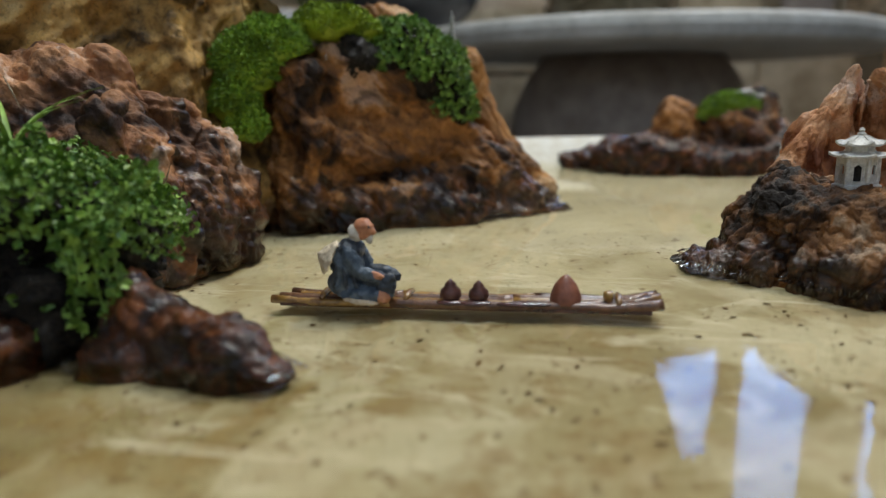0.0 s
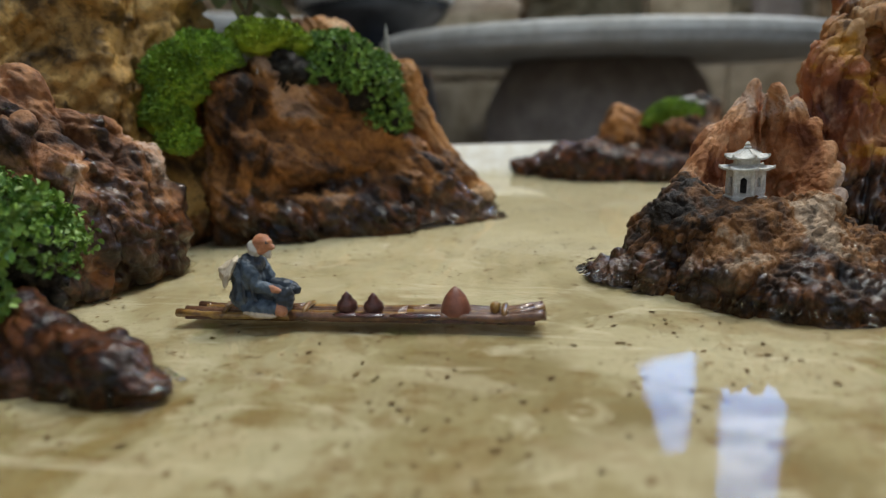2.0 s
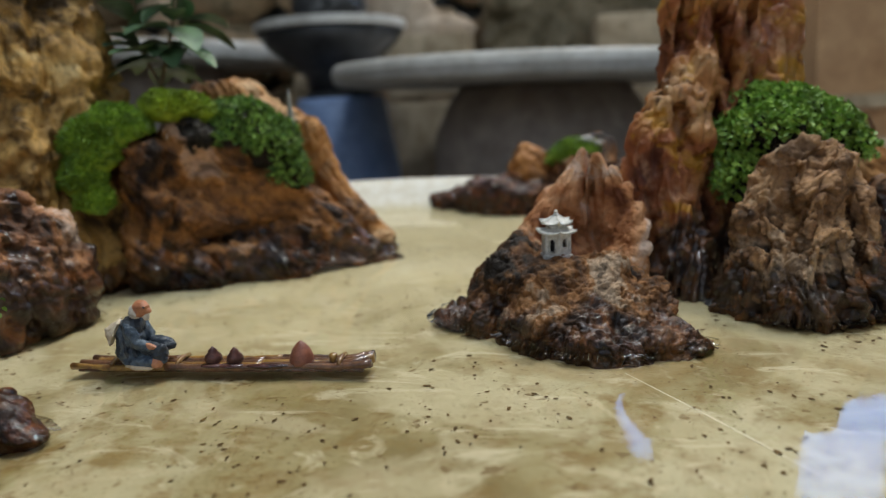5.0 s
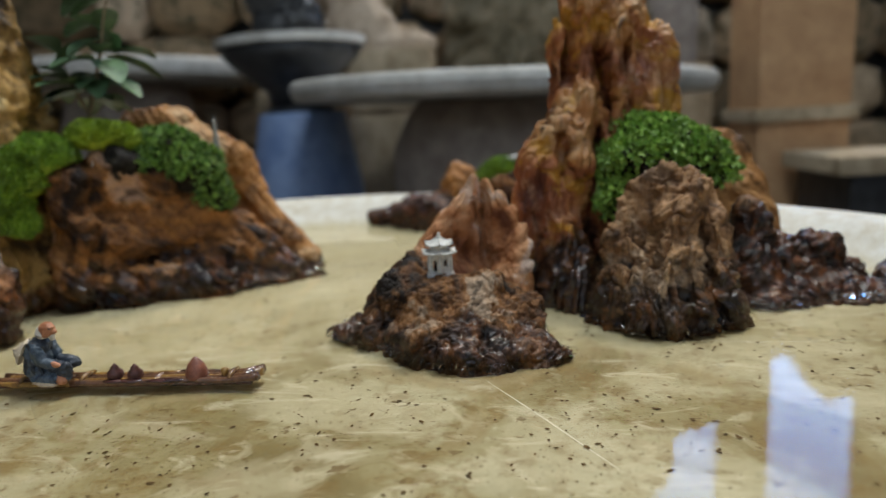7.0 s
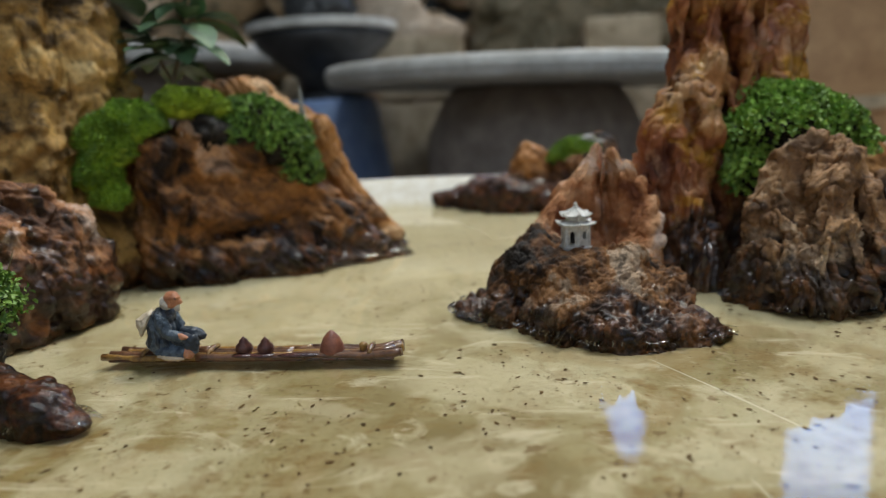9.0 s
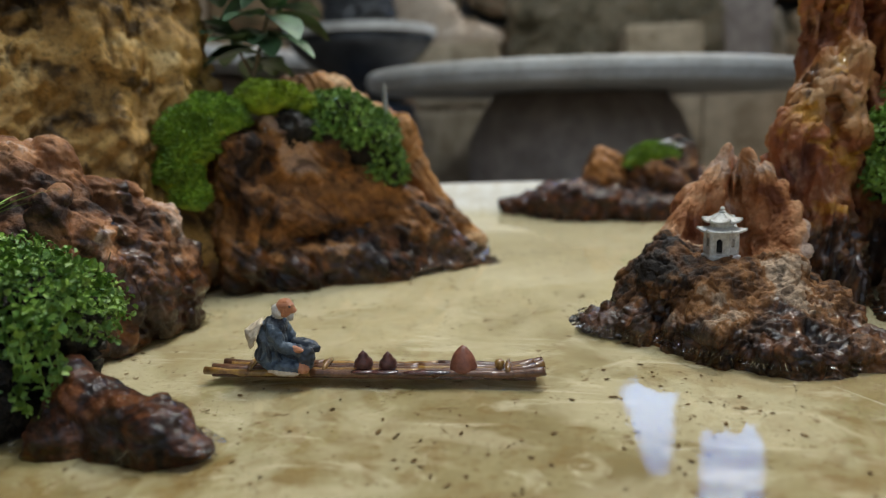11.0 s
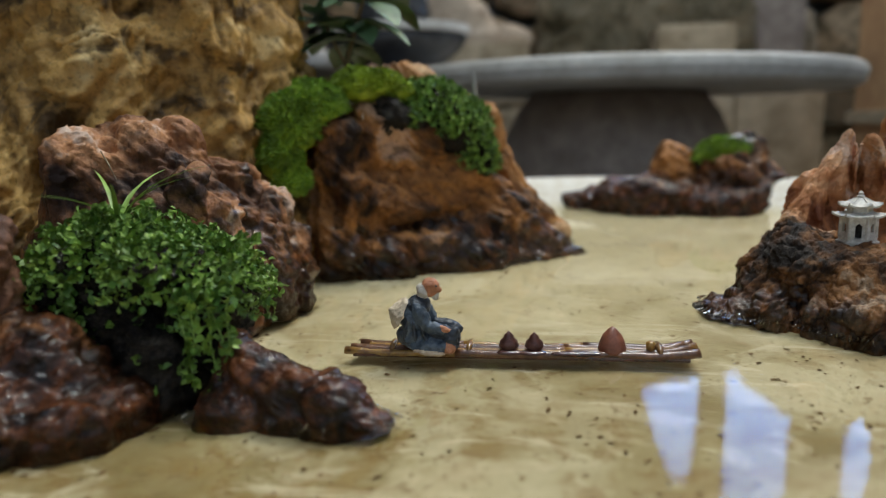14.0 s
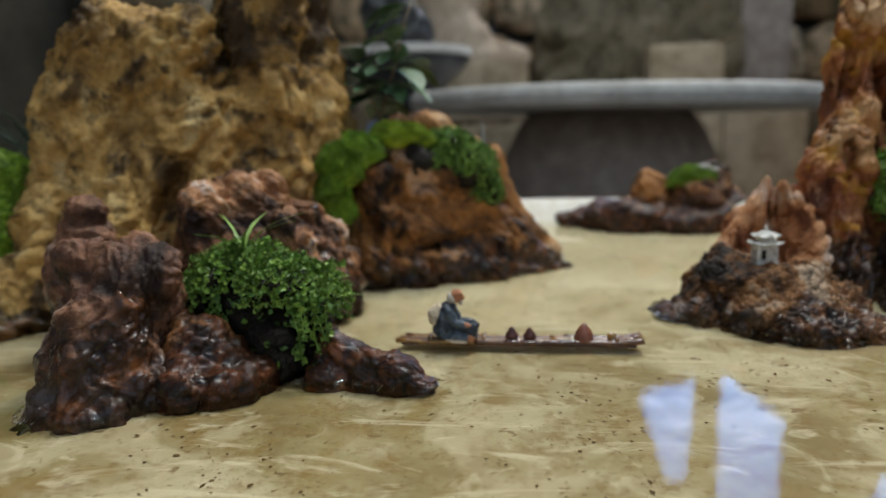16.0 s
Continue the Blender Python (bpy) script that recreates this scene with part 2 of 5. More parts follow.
skin_paint = plain("skin_paint", (0.40, 0.15, 0.07), (0.55, 0.24, 0.12), 0.4, 200)
hair_paint = plain("hair_paint", (0.5, 0.44, 0.36), (0.72, 0.66, 0.58), 0.5, 200)
straw_paint = plain("straw_paint", (0.55, 0.42, 0.28), (0.72, 0.60, 0.44), 0.5, 200)
raft_wood = plain("raft_wood", (0.060, 0.024, 0.014), (0.23, 0.105, 0.050), 0.3, 110, 0.7, 0.001, Coat_Weight=0.8, Coat_Roughness=0.08)
raft_ochre = plain("raft_ochre", (0.16, 0.070, 0.022), (0.46, 0.26, 0.060), 0.3, 110, 0.7, 0.001, Coat_Weight=0.8, Coat_Roughness=0.08)
raft_maroon = plain("raft_maroon", (0.035, 0.012, 0.012), (0.11, 0.040, 0.032), 0.25, 120, 0.6, 0.001, Coat_Weight=1.0, Coat_Roughness=0.05)
jar_paint = plain("jar_paint", (0.05, 0.02, 0.02), (0.14, 0.055, 0.04), 0.28, 200)
cone_paint = plain("cone_paint", (0.19, 0.065, 0.04), (0.30, 0.11, 0.065), 0.38, 200)
bark = plain("bark", (0.16, 0.11, 0.06), (0.32, 0.24, 0.14), 0.7, 300)
concrete = plain("concrete", (0.44, 0.42, 0.38), (0.66, 0.64, 0.60), 0.6, 9, 0.4, 0.006)
barrel_stone = plain("barrel_stone", (0.29, 0.235, 0.20), (0.46, 0.39, 0.34), 0.75, 12, 0.5, 0.008)
blue_paint = plain("blue_paint", (0.15, 0.23, 0.44), (0.27, 0.37, 0.60), 0.5, 7, 0.2, 0.004)
sand_stone = plain("sand_stone", (0.33, 0.25, 0.155), (0.60, 0.48, 0.325), 0.8, 9, 0.7, 0.01)
pale_stone = plain("pale_stone", (0.38, 0.28, 0.19), (0.60, 0.48, 0.36), 0.8, 9, 0.6, 0.01)
moss_stone = plain("moss_stone", (0.09, 0.075, 0.04), (0.30, 0.24, 0.155), 0.85, 6, 0.9, 0.015)
dark_pot = plain("dark_pot", (0.012, 0.012, 0.012), (0.045, 0.045, 0.048), 0.4, 15)
orange_post = plain("orange_post", (0.45, 0.25, 0.12), (0.62, 0.37, 0.19), 0.7, 8)
paving = plain("paving", (0.10, 0.09, 0.075), (0.2, 0.18, 0.15), 0.85, 5)
wall_paint = plain("wall_paint", (0.035, 0.03, 0.02), (0.085, 0.07, 0.045), 0.9, 3)


# ---- builders ----
def mesh_of(name, verts, faces, smooth=True):
    me = bpy.data.meshes.new(name)
    me.from_pydata([tuple(v) for v in verts], [], [tuple(f) for f in faces])
    if smooth:
        me.polygons.foreach_set("use_smooth", [True] * len(me.polygons))
    me.update()
    return me


def part(name, bm, material, parent=None, label="", smooth=False):
    """Links a bmesh (or a mesh) as one object, under a thing where a parent is given."""
    if isinstance(bm, bmesh.types.BMesh):
        me = bpy.data.meshes.new(name)
        bm.to_mesh(me)
        bm.free()
        if smooth:
            me.polygons.foreach_set("use_smooth", [True] * len(me.polygons))
    else:
        me = bm
    for m in material if isinstance(material, (list, tuple)) else (material,):
        me.materials.append(m)
    ob = new(name, me)
    if parent:
        ob.parent = parent
        ob.matrix_parent_inverse = parent.matrix_world.inverted()
    return tagged(ob, label)


def holder(name, at, label, category, group=""):
    ob = new(name)
    ob.empty_display_size = 0.01
    ob.matrix_world = ob.matrix_basis = Matrix.Translation(at)
    bpy.context.view_layer.update()
    return tagged(ob, label, category, group)


def box(bm, size, m, bevel=0.0):
    made = bmesh.ops.create_cube(bm, size=1.0, matrix=m @ Matrix.Diagonal((*size, 1)))
    if bevel:
        edges = {e for v in made["verts"] for e in v.link_edges}
        bmesh.ops.bevel(bm, geom=list(edges), offset=bevel, segments=2, affect="EDGES", profile=0.7)
    return bm


def lathe(profile, steps=32, m=Matrix(), wobble=0.0):
    """Rings of (radius, height), turned round z and closed at both ends."""
    bm = bmesh.new()
    rings = []
    for r, z in profile:
        rings.append([bm.verts.new(m @ Vector((r * math.cos(a) * (1 + wobble * math.sin(3 * a + 9 * z)), r * math.sin(a), z))) for a in (2 * math.pi * k / steps for k in range(steps))])
    for a, b in zip(rings, rings[1:]):
        for k in range(steps):
            bm.faces.new((a[k], a[(k + 1) % steps], b[(k + 1) % steps], b[k]))
    bm.faces.new(rings[0][::-1]), bm.faces.new(rings[-1])
    return bm


def tube(points, radii, steps=8):
    bm = bmesh.new()
    pts = [Vector(p) for p in points]
    rings = []
    for k, p in enumerate(pts):
        ahead = (pts[min(k + 1, len(pts) - 1)] - pts[max(k - 1, 0)]).normalized()
        turn = ahead.to_track_quat("Z", "Y").to_matrix()
        rings.append([bm.verts.new(p + turn @ Vector((math.cos(a), math.sin(a), 0)) * radii[k]) for a in (2 * math.pi * j / steps for j in range(steps))])
    for a, b in zip(rings, rings[1:]):
        for k in range(steps):
            bm.faces.new((a[k], a[(k + 1) % steps], b[(k + 1) % steps], b[k]))
    bm.faces.new(rings[0][::-1]), bm.faces.new(rings[-1])
    return bm


def lumps(blobs, voxel, foot=0.0, hulls=()):
    """One skin round ellipsoids given in centimetres: centre x, y, z and the three radii."""
    bm = bmesh.new()
    for x, y, z, a, b, c in blobs:
        bmesh.ops.create_icosphere(bm, subdivisions=3, radius=1.0, matrix=Matrix.Translation((x * CM, y * CM, z * CM)) @ Matrix.Diagonal((a * CM, b * CM, c * CM, 1)))
        if foot and z > 0:
            top = Matrix.Translation((x * CM, y * CM, (z - 0.7) * CM / 2)) @ Matrix.Diagonal((a * CM * 0.96, b * CM * 0.96, 1, 1))
            bmesh.ops.create_cone(bm, cap_ends=True, segments=20, radius1=foot, radius2=1.0, depth=(z + 0.7) * CM, matrix=top)
    for group in hulls:
        shell = bmesh.new()
        for x, y, z, a, b, c in (blobs[k] for k in group):
            bmesh.ops.create_icosphere(shell, subdivisions=2, radius=0.90, matrix=Matrix.Translation((x * CM, y * CM, z * CM)) @ Matrix.Diagonal((a * CM, b * CM, c * CM, 1)))
        out = bmesh.ops.convex_hull(shell, input=shell.verts)
        bmesh.ops.delete(shell, geom=list({v for v in out["geom_interior"] + out["geom_unused"] if isinstance(v, bmesh.types.BMVert)}), context="VERTS")
        hull = bpy.data.meshes.new("hull")
        shell.to_mesh(hull)
        shell.free()
        bm.from_mesh(hull)
        bpy.data.meshes.remove(hull)
    return fused(bm, voxel)


def fused(bm, voxel, soften=2):
    """One skin round everything in a bmesh."""
    me = bpy.data.meshes.new("raw")
    bm.to_mesh(me)
    bm.free()
    ob = new("raw", me)
    mod = ob.modifiers.new("skin", "REMESH")
    mod.mode, mod.voxel_size = "VOXEL", voxel
    sm = ob.modifiers.new("soft", "SMOOTH")
    sm.factor, sm.iterations = 0.5, soften
    deps = bpy.context.evaluated_depsgraph_get()
    out = bpy.data.meshes.new_from_object(ob.evaluated_get(deps))
    bpy.data.objects.remove(ob)
    bpy.data.meshes.remove(me)
    return out


def roughen(me, amount, size, seed, tilt=90.0, stretch=1.0, ridged=0.5, pits=0.0, facets=0.0, cracks=0.0):
    """Weathers a skin: a broad warp, ridges that run along a bedding (tilt: degrees up from +x, stretch: how drawn out), cracks and grain."""
    n = len(me.vertices)
    co, no = np.empty(n * 3), np.empty(n * 3)
    me.vertices.foreach_get("co", co), me.vertices.foreach_get("normal", no)
    co, no = co.reshape(-1, 3), no.reshape(-1, 3)
    c, t = math.cos(radians(tilt)) / size, math.sin(radians(tilt)) / size
    move = np.empty((n, 3))
    for i, (x, y, z) in enumerate(co):
        p = Vector(((x * c + z * t) / stretch + seed, y / size + 2.3 * seed, -x * t + z * c))
        w = noise.noise_vector(p * 0.6)
        q = p + w * 0.6
        ridge = noise.ridged_multi_fractal(q * 1.1, 0.9, 2.2, 5, 1.0, 2.0) - 1.0
        push = (1 - ridged) * noise.fractal(q, 0.9, 2.1, 5) + ridged * ridge * 0.9 + 0.26 * (noise.ridged_multi_fractal(q * 2.9, 0.8, 2.2, 4, 1.0, 2.0) - 1.0) + 0.07 * noise.fractal(q * 6.5, 0.6, 2.2, 3)
        if facets:
            d = noise.voronoi(q * 0.9)[0]
            push += facets * (min(d[1] - d[0], 0.35) * 1.6 - 0.3)
        if cracks:
            push -= cracks * (max(0.0, 1.0 - abs(noise.noise(q * 1.25 + w)) / 0.09) + 0.6 * max(0.0, 1.0 - abs(noise.noise(q * 2.7 - w)) / 0.11))
        if pits:
            push -= pits * max(0.0, 0.40 - noise.voronoi(q * 2.6)[0][0]) * 2.4
        move[i] = no[i] * push * amount + np.array(w) * amount * 1.2
    co += move
    me.vertices.foreach_set("co", co.ravel())
    me.polygons.foreach_set("use_smooth", [True] * len(me.polygons))
    me.update()
    return me


def carve(me, hollows):
    """Presses hollows into the side that looks towards -y: centre x, z, half width, half height and depth in centimetres."""
    n = len(me.vertices)
    co, no = np.empty(n * 3), np.empty(n * 3)
    me.vertices.foreach_get("co", co), me.vertices.foreach_get("normal", no)
    co, no = co.reshape(-1, 3), no.reshape(-1, 3)
    side = np.clip(0.35 - no[:, 1], 0.0, 1.0)
    push = np.zeros(n)
    for x, z, a, c, deep in hollows:
        push += deep * CM * np.exp(-((co[:, 0] / CM - x) / a) ** 2 - ((co[:, 2] / CM - z) / c) ** 2)
    co[:, 1] += push * side
    me.vertices.foreach_set("co", co.ravel())
    me.update()
    return me


MENISCUS = ([], [])


def waterline(me):
    """The small rise of the water where it wets a rock: a hollow fillet along the line at which the rock leaves the water."""
    n, m = len(me.vertices), len(me.edges)
    co, ends, nor = np.empty(n * 3), np.empty(m * 2, dtype=np.int32), np.empty(n * 3)
    me.vertices.foreach_get("co", co), me.edges.foreach_get("vertices", ends), me.vertices.foreach_get("normal", nor)
    co, ends, nor = co.reshape(-1, 3), ends.reshape(-1, 2), nor.reshape(-1, 3)
    above = co[:, 2] > 0
    spot = {}
    for e in np.nonzero(above[ends[:, 0]] != above[ends[:, 1]])[0]:
        a, b = ends[e]
        f = co[a, 2] / (co[a, 2] - co[b, 2])
        spot[(min(a, b), max(a, b))] = (co[a] + (co[b] - co[a]) * f, nor[a] + (nor[b] - nor[a]) * f)
    touch = {k: set() for k in spot}
    for poly in me.polygons:
        met = [tuple(sorted(k)) for k in poly.edge_keys if tuple(sorted(k)) in spot]
        if len(met) == 2:
            touch[met[0]].add(met[1]), touch[met[1]].add(met[0])
    at = {k: Vector(v[0]) for k, v in spot.items()}
    out = {k: Vector((v[1][0], v[1][1], 0)).normalized() for k, v in spot.items()}
    for _ in range(6):
        at = {k: (at[k] + sum((at[j] for j in touch[k]), Vector()) / max(1, len(touch[k]))) / 2 if touch[k] else at[k] for k in at}
        out = {k: (out[k] + sum((out[j] for j in touch[k]), Vector())).normalized() for k in out}
    verts, faces = MENISCUS
    first = {}
    for k in at:
        first[k] = len(verts)
        for d, h in ((-0.0014, 0.0027), (0.0, 0.0017), (0.0014, 0.0009), (0.0032, 0.0004), (0.006, 0.00004)):
            verts.append(at[k] + out[k] * d + Vector((0, 0, h)))
    for k in touch:
        for j in touch[k]:
            if k < j:
                faces.extend([(first[k] + i, first[k] + i + 1, first[j] + i + 1, first[j] + i) for i in range(4)])


def rock(name, blobs, material, parent=None, label="", voxel=0.0016, amount=0.006, size=0.035, seed=1.0, tilt=90.0, stretch=1.0, ridged=0.65, pits=0.0, facets=0.25, foot=1.12, hulls=(), cracks=0.25, hollows=()):
    me = lumps(blobs, voxel, foot, hulls)
    if hollows:
        carve(me, hollows)
    roughen(me, amount, size, seed, tilt, stretch, ridged, pits, facets, cracks)
    me.name = name
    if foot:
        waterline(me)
    return part(name, me, material, parent, label)


def leaf_shapes(spots, ups, length, width, rng, fold=0.25, curl=0.3, steps=1):
    """Small folded leaves: a diamond of four triangles each, at the spots, pointing out along ups with some scatter."""
    verts, faces = [], []
    for p, u in zip(spots, ups):
        u = Vector(u)
        side = Vector(rng.normal(size=3)).cross(u).normalized()
        out = (u * rng.uniform(0.1, 0.9) + u.cross(side) * rng.uniform(-1, 1) + side * rng.uniform(-0.6, 0.6)).normalized()
        across = out.cross(u)
        across = across.normalized() if across.length > 1e-4 else side
        up = across.cross(out)
        s = rng.uniform(0.6, 1.25)
        l, w = length * s, width * s
        p = Vector(p)
        base = len(verts)
        verts += [p, p + out * l * 0.35 + across * w * 0.5 + up * w * fold, p + out * l * 0.75 + across * w * 0.38 + up * w * fold, p + out * l - up * l * curl * 0.3,
                  p + out * l * 0.75 - across * w * 0.38 + up * w * fold, p + out * l * 0.35 - across * w * 0.5 + up * w * fold, p + out * l * 0.55]
        faces += [(base, base + 1, base + 6), (base + 1, base + 2, base + 6), (base + 2, base + 3, base + 6), (base + 3, base + 4, base + 6), (base + 4, base + 5, base + 6), (base + 5, base, base + 6)]
    return verts, faces


def scatter_on(me, count, rng, low=-0.3):
    """Spots on a mesh, even by area, where the face does not look down."""
    n = len(me.polygons)
    area, mid, nor = np.empty(n), np.empty(n * 3), np.empty(n * 3)
    me.polygons.foreach_get("area", area), me.polygons.foreach_get("center", mid), me.polygons.foreach_get("normal", nor)
    mid, nor = mid.reshape(-1, 3), nor.reshape(-1, 3)
    area = area * (nor[:, 2] > low)
    pick = rng.choice(n, count, p=area / area.sum())
    return mid[pick], nor[pick]


def cushion(name, blobs, under, green, count, length, width, label, seed, lift=0.0, amount=0.004, low=-0.35, category="moss"):
    """A moss or creeper pad: a dark bed, and a crowd of small leaves on it."""
    rng = np.random.default_rng(seed)
    bed = roughen(lumps(blobs, 0.003), amount, 0.02, seed * 1.7)
    spots, nor = scatter_on(bed, count, rng, low)
    spots = spots + nor * rng.uniform(-0.2, 1.0, (count, 1)) * lift
    thing = holder(name, spots.mean(0) - Vector((0, 0, 0.01)), label, category)
    part("bed", bed, under, thing)
    verts, faces = leaf_shapes(spots, nor, length, width, rng)
    leaves = part("leaves", mesh_of("leaves", verts, faces, False), green, thing)
    tagged(leaves, kind="stuff")
    return thing


# ---- tray, water, ground, walls ----
def tray():
    """A wide oval tray with a low sloping rim."""
    cx, cy, a, b = 0.02, 0.18, 0.69, 0.80
    profile = [(0.0, -0.006), (0.3, -0.006), (0.6, -0.006), (0.85, -0.006), (1.0, -0.005), (1.02, 0.0), (1.06, 0.022), (1.085, 0.036), (1.10, 0.040), (1.13, 0.040), (1.145, 0.034), (1.15, 0.0), (1.12, -0.06), (1.0, -0.075)]
    bm = bmesh.new()
    steps = 160
    rings = []
    for s, z in profile[1:]:
        rings.append([bm.verts.new((cx + a * s * math.cos(2 * math.pi * k / steps), cy + b * s * math.sin(2 * math.pi * k / steps), z)) for k in range(steps)])
    mid = bm.verts.new((cx, cy, profile[0][1]))
    for k in range(steps):
        bm.faces.new((mid, rings[0][k], rings[0][(k + 1) % steps]))
    for p, q in zip(rings, rings[1:]):
        for k in range(steps):
            bm.faces.new((p[k], q[k], q[(k + 1) % steps], p[(k + 1) % steps]))
    bm.faces.new(rings[-1])
    made = tagged(part("landscape_tray", bm, tray_mat, smooth=True), "wide oval cream tray with yellow-brown stained floor", "tray")
    bm = bmesh.new()
    ring = [bm.verts.new((cx + a * 1.02 * math.cos(2 * math.pi * k / steps), cy + b * 1.02 * math.sin(2 * math.pi * k / steps), 0)) for k in range(steps)]
    bm.faces.new(ring)
    sheet = tagged(part("water", bm, water_mat), "shallow clear still water over the tray floor", "water", kind="structure")
    stand = box(bmesh.new(), (0.8, 0.8, 0.27), pose(cx, cy, -0.212), 0.01)
    tagged(part("tray_stand", stand, moss_stone), "low square stone block under the tray", "stand")
    return made


tray_ob = tray()
ground = bmesh.new()
box(ground, (60, 60, 0.1), pose(0, 0, -0.40))
tagged(part("ground", ground, paving), "dull brown garden paving", "ground", kind="structure")


def wall(name, size, at, material, label):
    tagged(part(name, box(bmesh.new(), size, pose(*at), 0.01), material), label, "wall", kind="structure")


# the garden wall behind the tables; the rest is added to shape light: a taller far screen with gaps to the sky, plain
# side and rear walls, a roof with an opening
wall("wall_garden", (7.0, 0.25, 1.75), (0.5, 4.4, 0.525), dark_pot, "old garden wall of stacked mossy stones")
# unseen screen, added and outlined so its gaps reflect as sky patches
wall("wall_screen_low", (12.0, 0.3, 2.45), (0.5, 5.8, 0.875), wall_paint, "unseen dark screen wall below the sky gaps")
for n, outline in enumerate((
    [(-5.5, 2.102), (1.14, 2.102), (1.12, 2.36), (1.25, 2.8), (1.42, 3.32), (1.42, 5.2), (-5.5, 5.2)],
    [(1.142, 2.102), (1.638, 2.102), (1.61, 2.18), (1.50, 2.26), (1.38, 2.25), (1.142, 2.36)],
    [(1.422, 3.32), (1.598, 3.30), (1.598, 5.2), (1.422, 5.2)],
    [(1.64, 2.102), (1.868, 2.102), (1.86, 5.2), (1.60, 5.2), (1.60, 3.30), (1.66, 2.5)],
    [(1.87, 2.102), (2.93, 2.102), (2.93, 5.2), (2.45, 5.2), (2.48, 2.64), (2.28, 2.50), (2.20, 2.42), (2.05, 2.32), (1.95, 2.14)],
    [(3.74, 2.102), (6.5, 2.102), (6.5, 5.2), (3.82, 5.2)],
    [(2.932, 2.102), (3.738, 2.102), (3.70, 2.62), (3.46, 2.70), (3.20, 2.36), (3.10, 2.18), (2.95, 2.20)],
)):
    bm = bmesh.new()
    face = bm.faces.new([bm.verts.new((x, 5.95, z)) for x, z in outline])
    for v in [g for g in bmesh.ops.extrude_face_region(bm, geom=[face])["geom"] if isinstance(g, bmesh.types.BMVert)]:
        v.co.y = 5.83
    bmesh.ops.recalc_face_normals(bm, faces=bm.faces)
    tagged(part(f"wall_screen_{n}", bm, wall_paint), "unseen dark screen cut to leave sky gaps for the water's reflections", "wall", kind="structure")
# side and rear walls, added to keep low sky light off the tray
wall("wall_left", (0.25, 9.2, 2.98), (-3.2, 1.2, 1.14), wall_paint, "dark plain side wall, added to cut sky light")
wall("wall_right", (0.25, 6.4, 2.98), (4.0, -0.2, 1.14), wall_paint, "dark plain side wall, added to cut sky light")
wall("wall_back", (7.2, 0.25, 1.65), (0.4, -4.2, 0.475), wall_paint, "unseen dark rear wall, added to cut frontal fill light")
# unseen glowing panel for the open sky beyond the garden, added to brighten its reflection in the gaps
n = Nodes("sky_glow_panel")
glow = n.add("Emission", Color=(0.20, 0.44, 1.0, 1), Strength=3.5)
n.tree.links.new(glow.outputs[0], n.tree.nodes["Material Output"].inputs["Surface"])
beyond = bmesh.new()
box(beyond, (16, 0.05, 8.0), pose(3.0, 12.0, 7.0))
tagged(part("backdrop", beyond, n.mat), "unseen glowing blue panel in place of the sky beyond the garden", "sky", kind="structure")
# unseen roof, added so that light comes down through one opening
roof = bmesh.new()
for x0, x1, y0, y1 in ((-3.2, -0.45, -2.2, 2.9), (1.9, 4.1, -2.2, 2.9)):
    box(roof, (x1 - x0 - 0.004, y1 - y0 - 0.004, 0.1), pose((x0 + x1) / 2, (y0 + y1) / 2, 2.70))
tagged(part("ceiling_screen", roof, wall_paint), "unseen dark roof with an opening, added to narrow the sky light", "roof", kind="structure")


# ---- background furniture ----
def round_table(at, radius, top, thick, barrel, tilt, label):
    thing = holder("garden_table", at, label, "table")
    m = pose(at[0], at[1], 0, 0, tilt, 0)
    t = top
    slab = lathe([(radius * 0.965, t - thick), (radius * 0.99, t - thick * 0.85), (radius, t - thick * 0.45), (radius * 0.995, t - thick * 0.15), (radius * 0.98, t)], 64, m)
    part("tabletop", slab, concrete, thing, "pale grey concrete slab")
    r = barrel
    part("pedestal", lathe([(r * 0.8, -0.35), (r * 0.95, -0.25), (r * 1.06, -0.1), (r * 1.05, 0.05), (r * 0.93, t - thick - 0.07), (r * 0.8, t - thick - 0.004)], 48, m), barrel_stone, thing, "dark barrel-shaped pedestal", True)
    return thing


round_table((0.345, 2.40, -0.35), 0.75, 0.285, 0.065, 0.37, 1.6, "round concrete garden table on a dark barrel pedestal")
round_table((-1.53, 3.35, -0.35), 0.69, 0.504, 0.085, 0.33, 1.0, "round concrete garden table standing farther back")

stand = holder("pot_stand", (-0.476, 2.75, -0.35), "blue painted tapered pot stand behind the table", "pot stand")
part("body", lathe([(0.245, -0.35), (0.24, -0.1), (0.18, 0.20), (0.175, 0.215)], 40, pose(-0.476, 2.75, 0), 0.04), blue_paint, stand, smooth=True)
part("cap", lathe([(0.14, 0.217), (0.145, 0.222), (0.145, 0.236), (0.13, 0.24)], 32, pose(-0.476, 2.75, 0)), dark_pot, stand, "black cap")
pot = holder("bonsai_pot", (-0.49, 2.75, 0.241), "shallow black bonsai pot with a pale rim", "plant pot")
part("bowl", lathe([(0.11, 0.241), (0.115, 0.30), (0.17, 0.345), (0.27, 0.43), (0.30, 0.475), (0.285, 0.477)], 40, pose(-0.49, 2.75, 0)), dark_pot, pot, smooth=True)
part("rim", lathe([(0.285, 0.477), (0.31, 0.484), (0.31, 0.512), (0.275, 0.516)], 40, pose(-0.49, 2.75, 0)), concrete, pot, "pale worn rim")
tagged(rock("pot_rock", [(-50, 275, 57, 14, 12, 9), (-54, 275, 68, 10, 9, 12), (-44, 276, 62, 9, 9, 9)], dark_pot, voxel=0.012, foot=0.0, amount=0.03, size=0.09), "black weathered rock set in the bonsai pot", "rock")
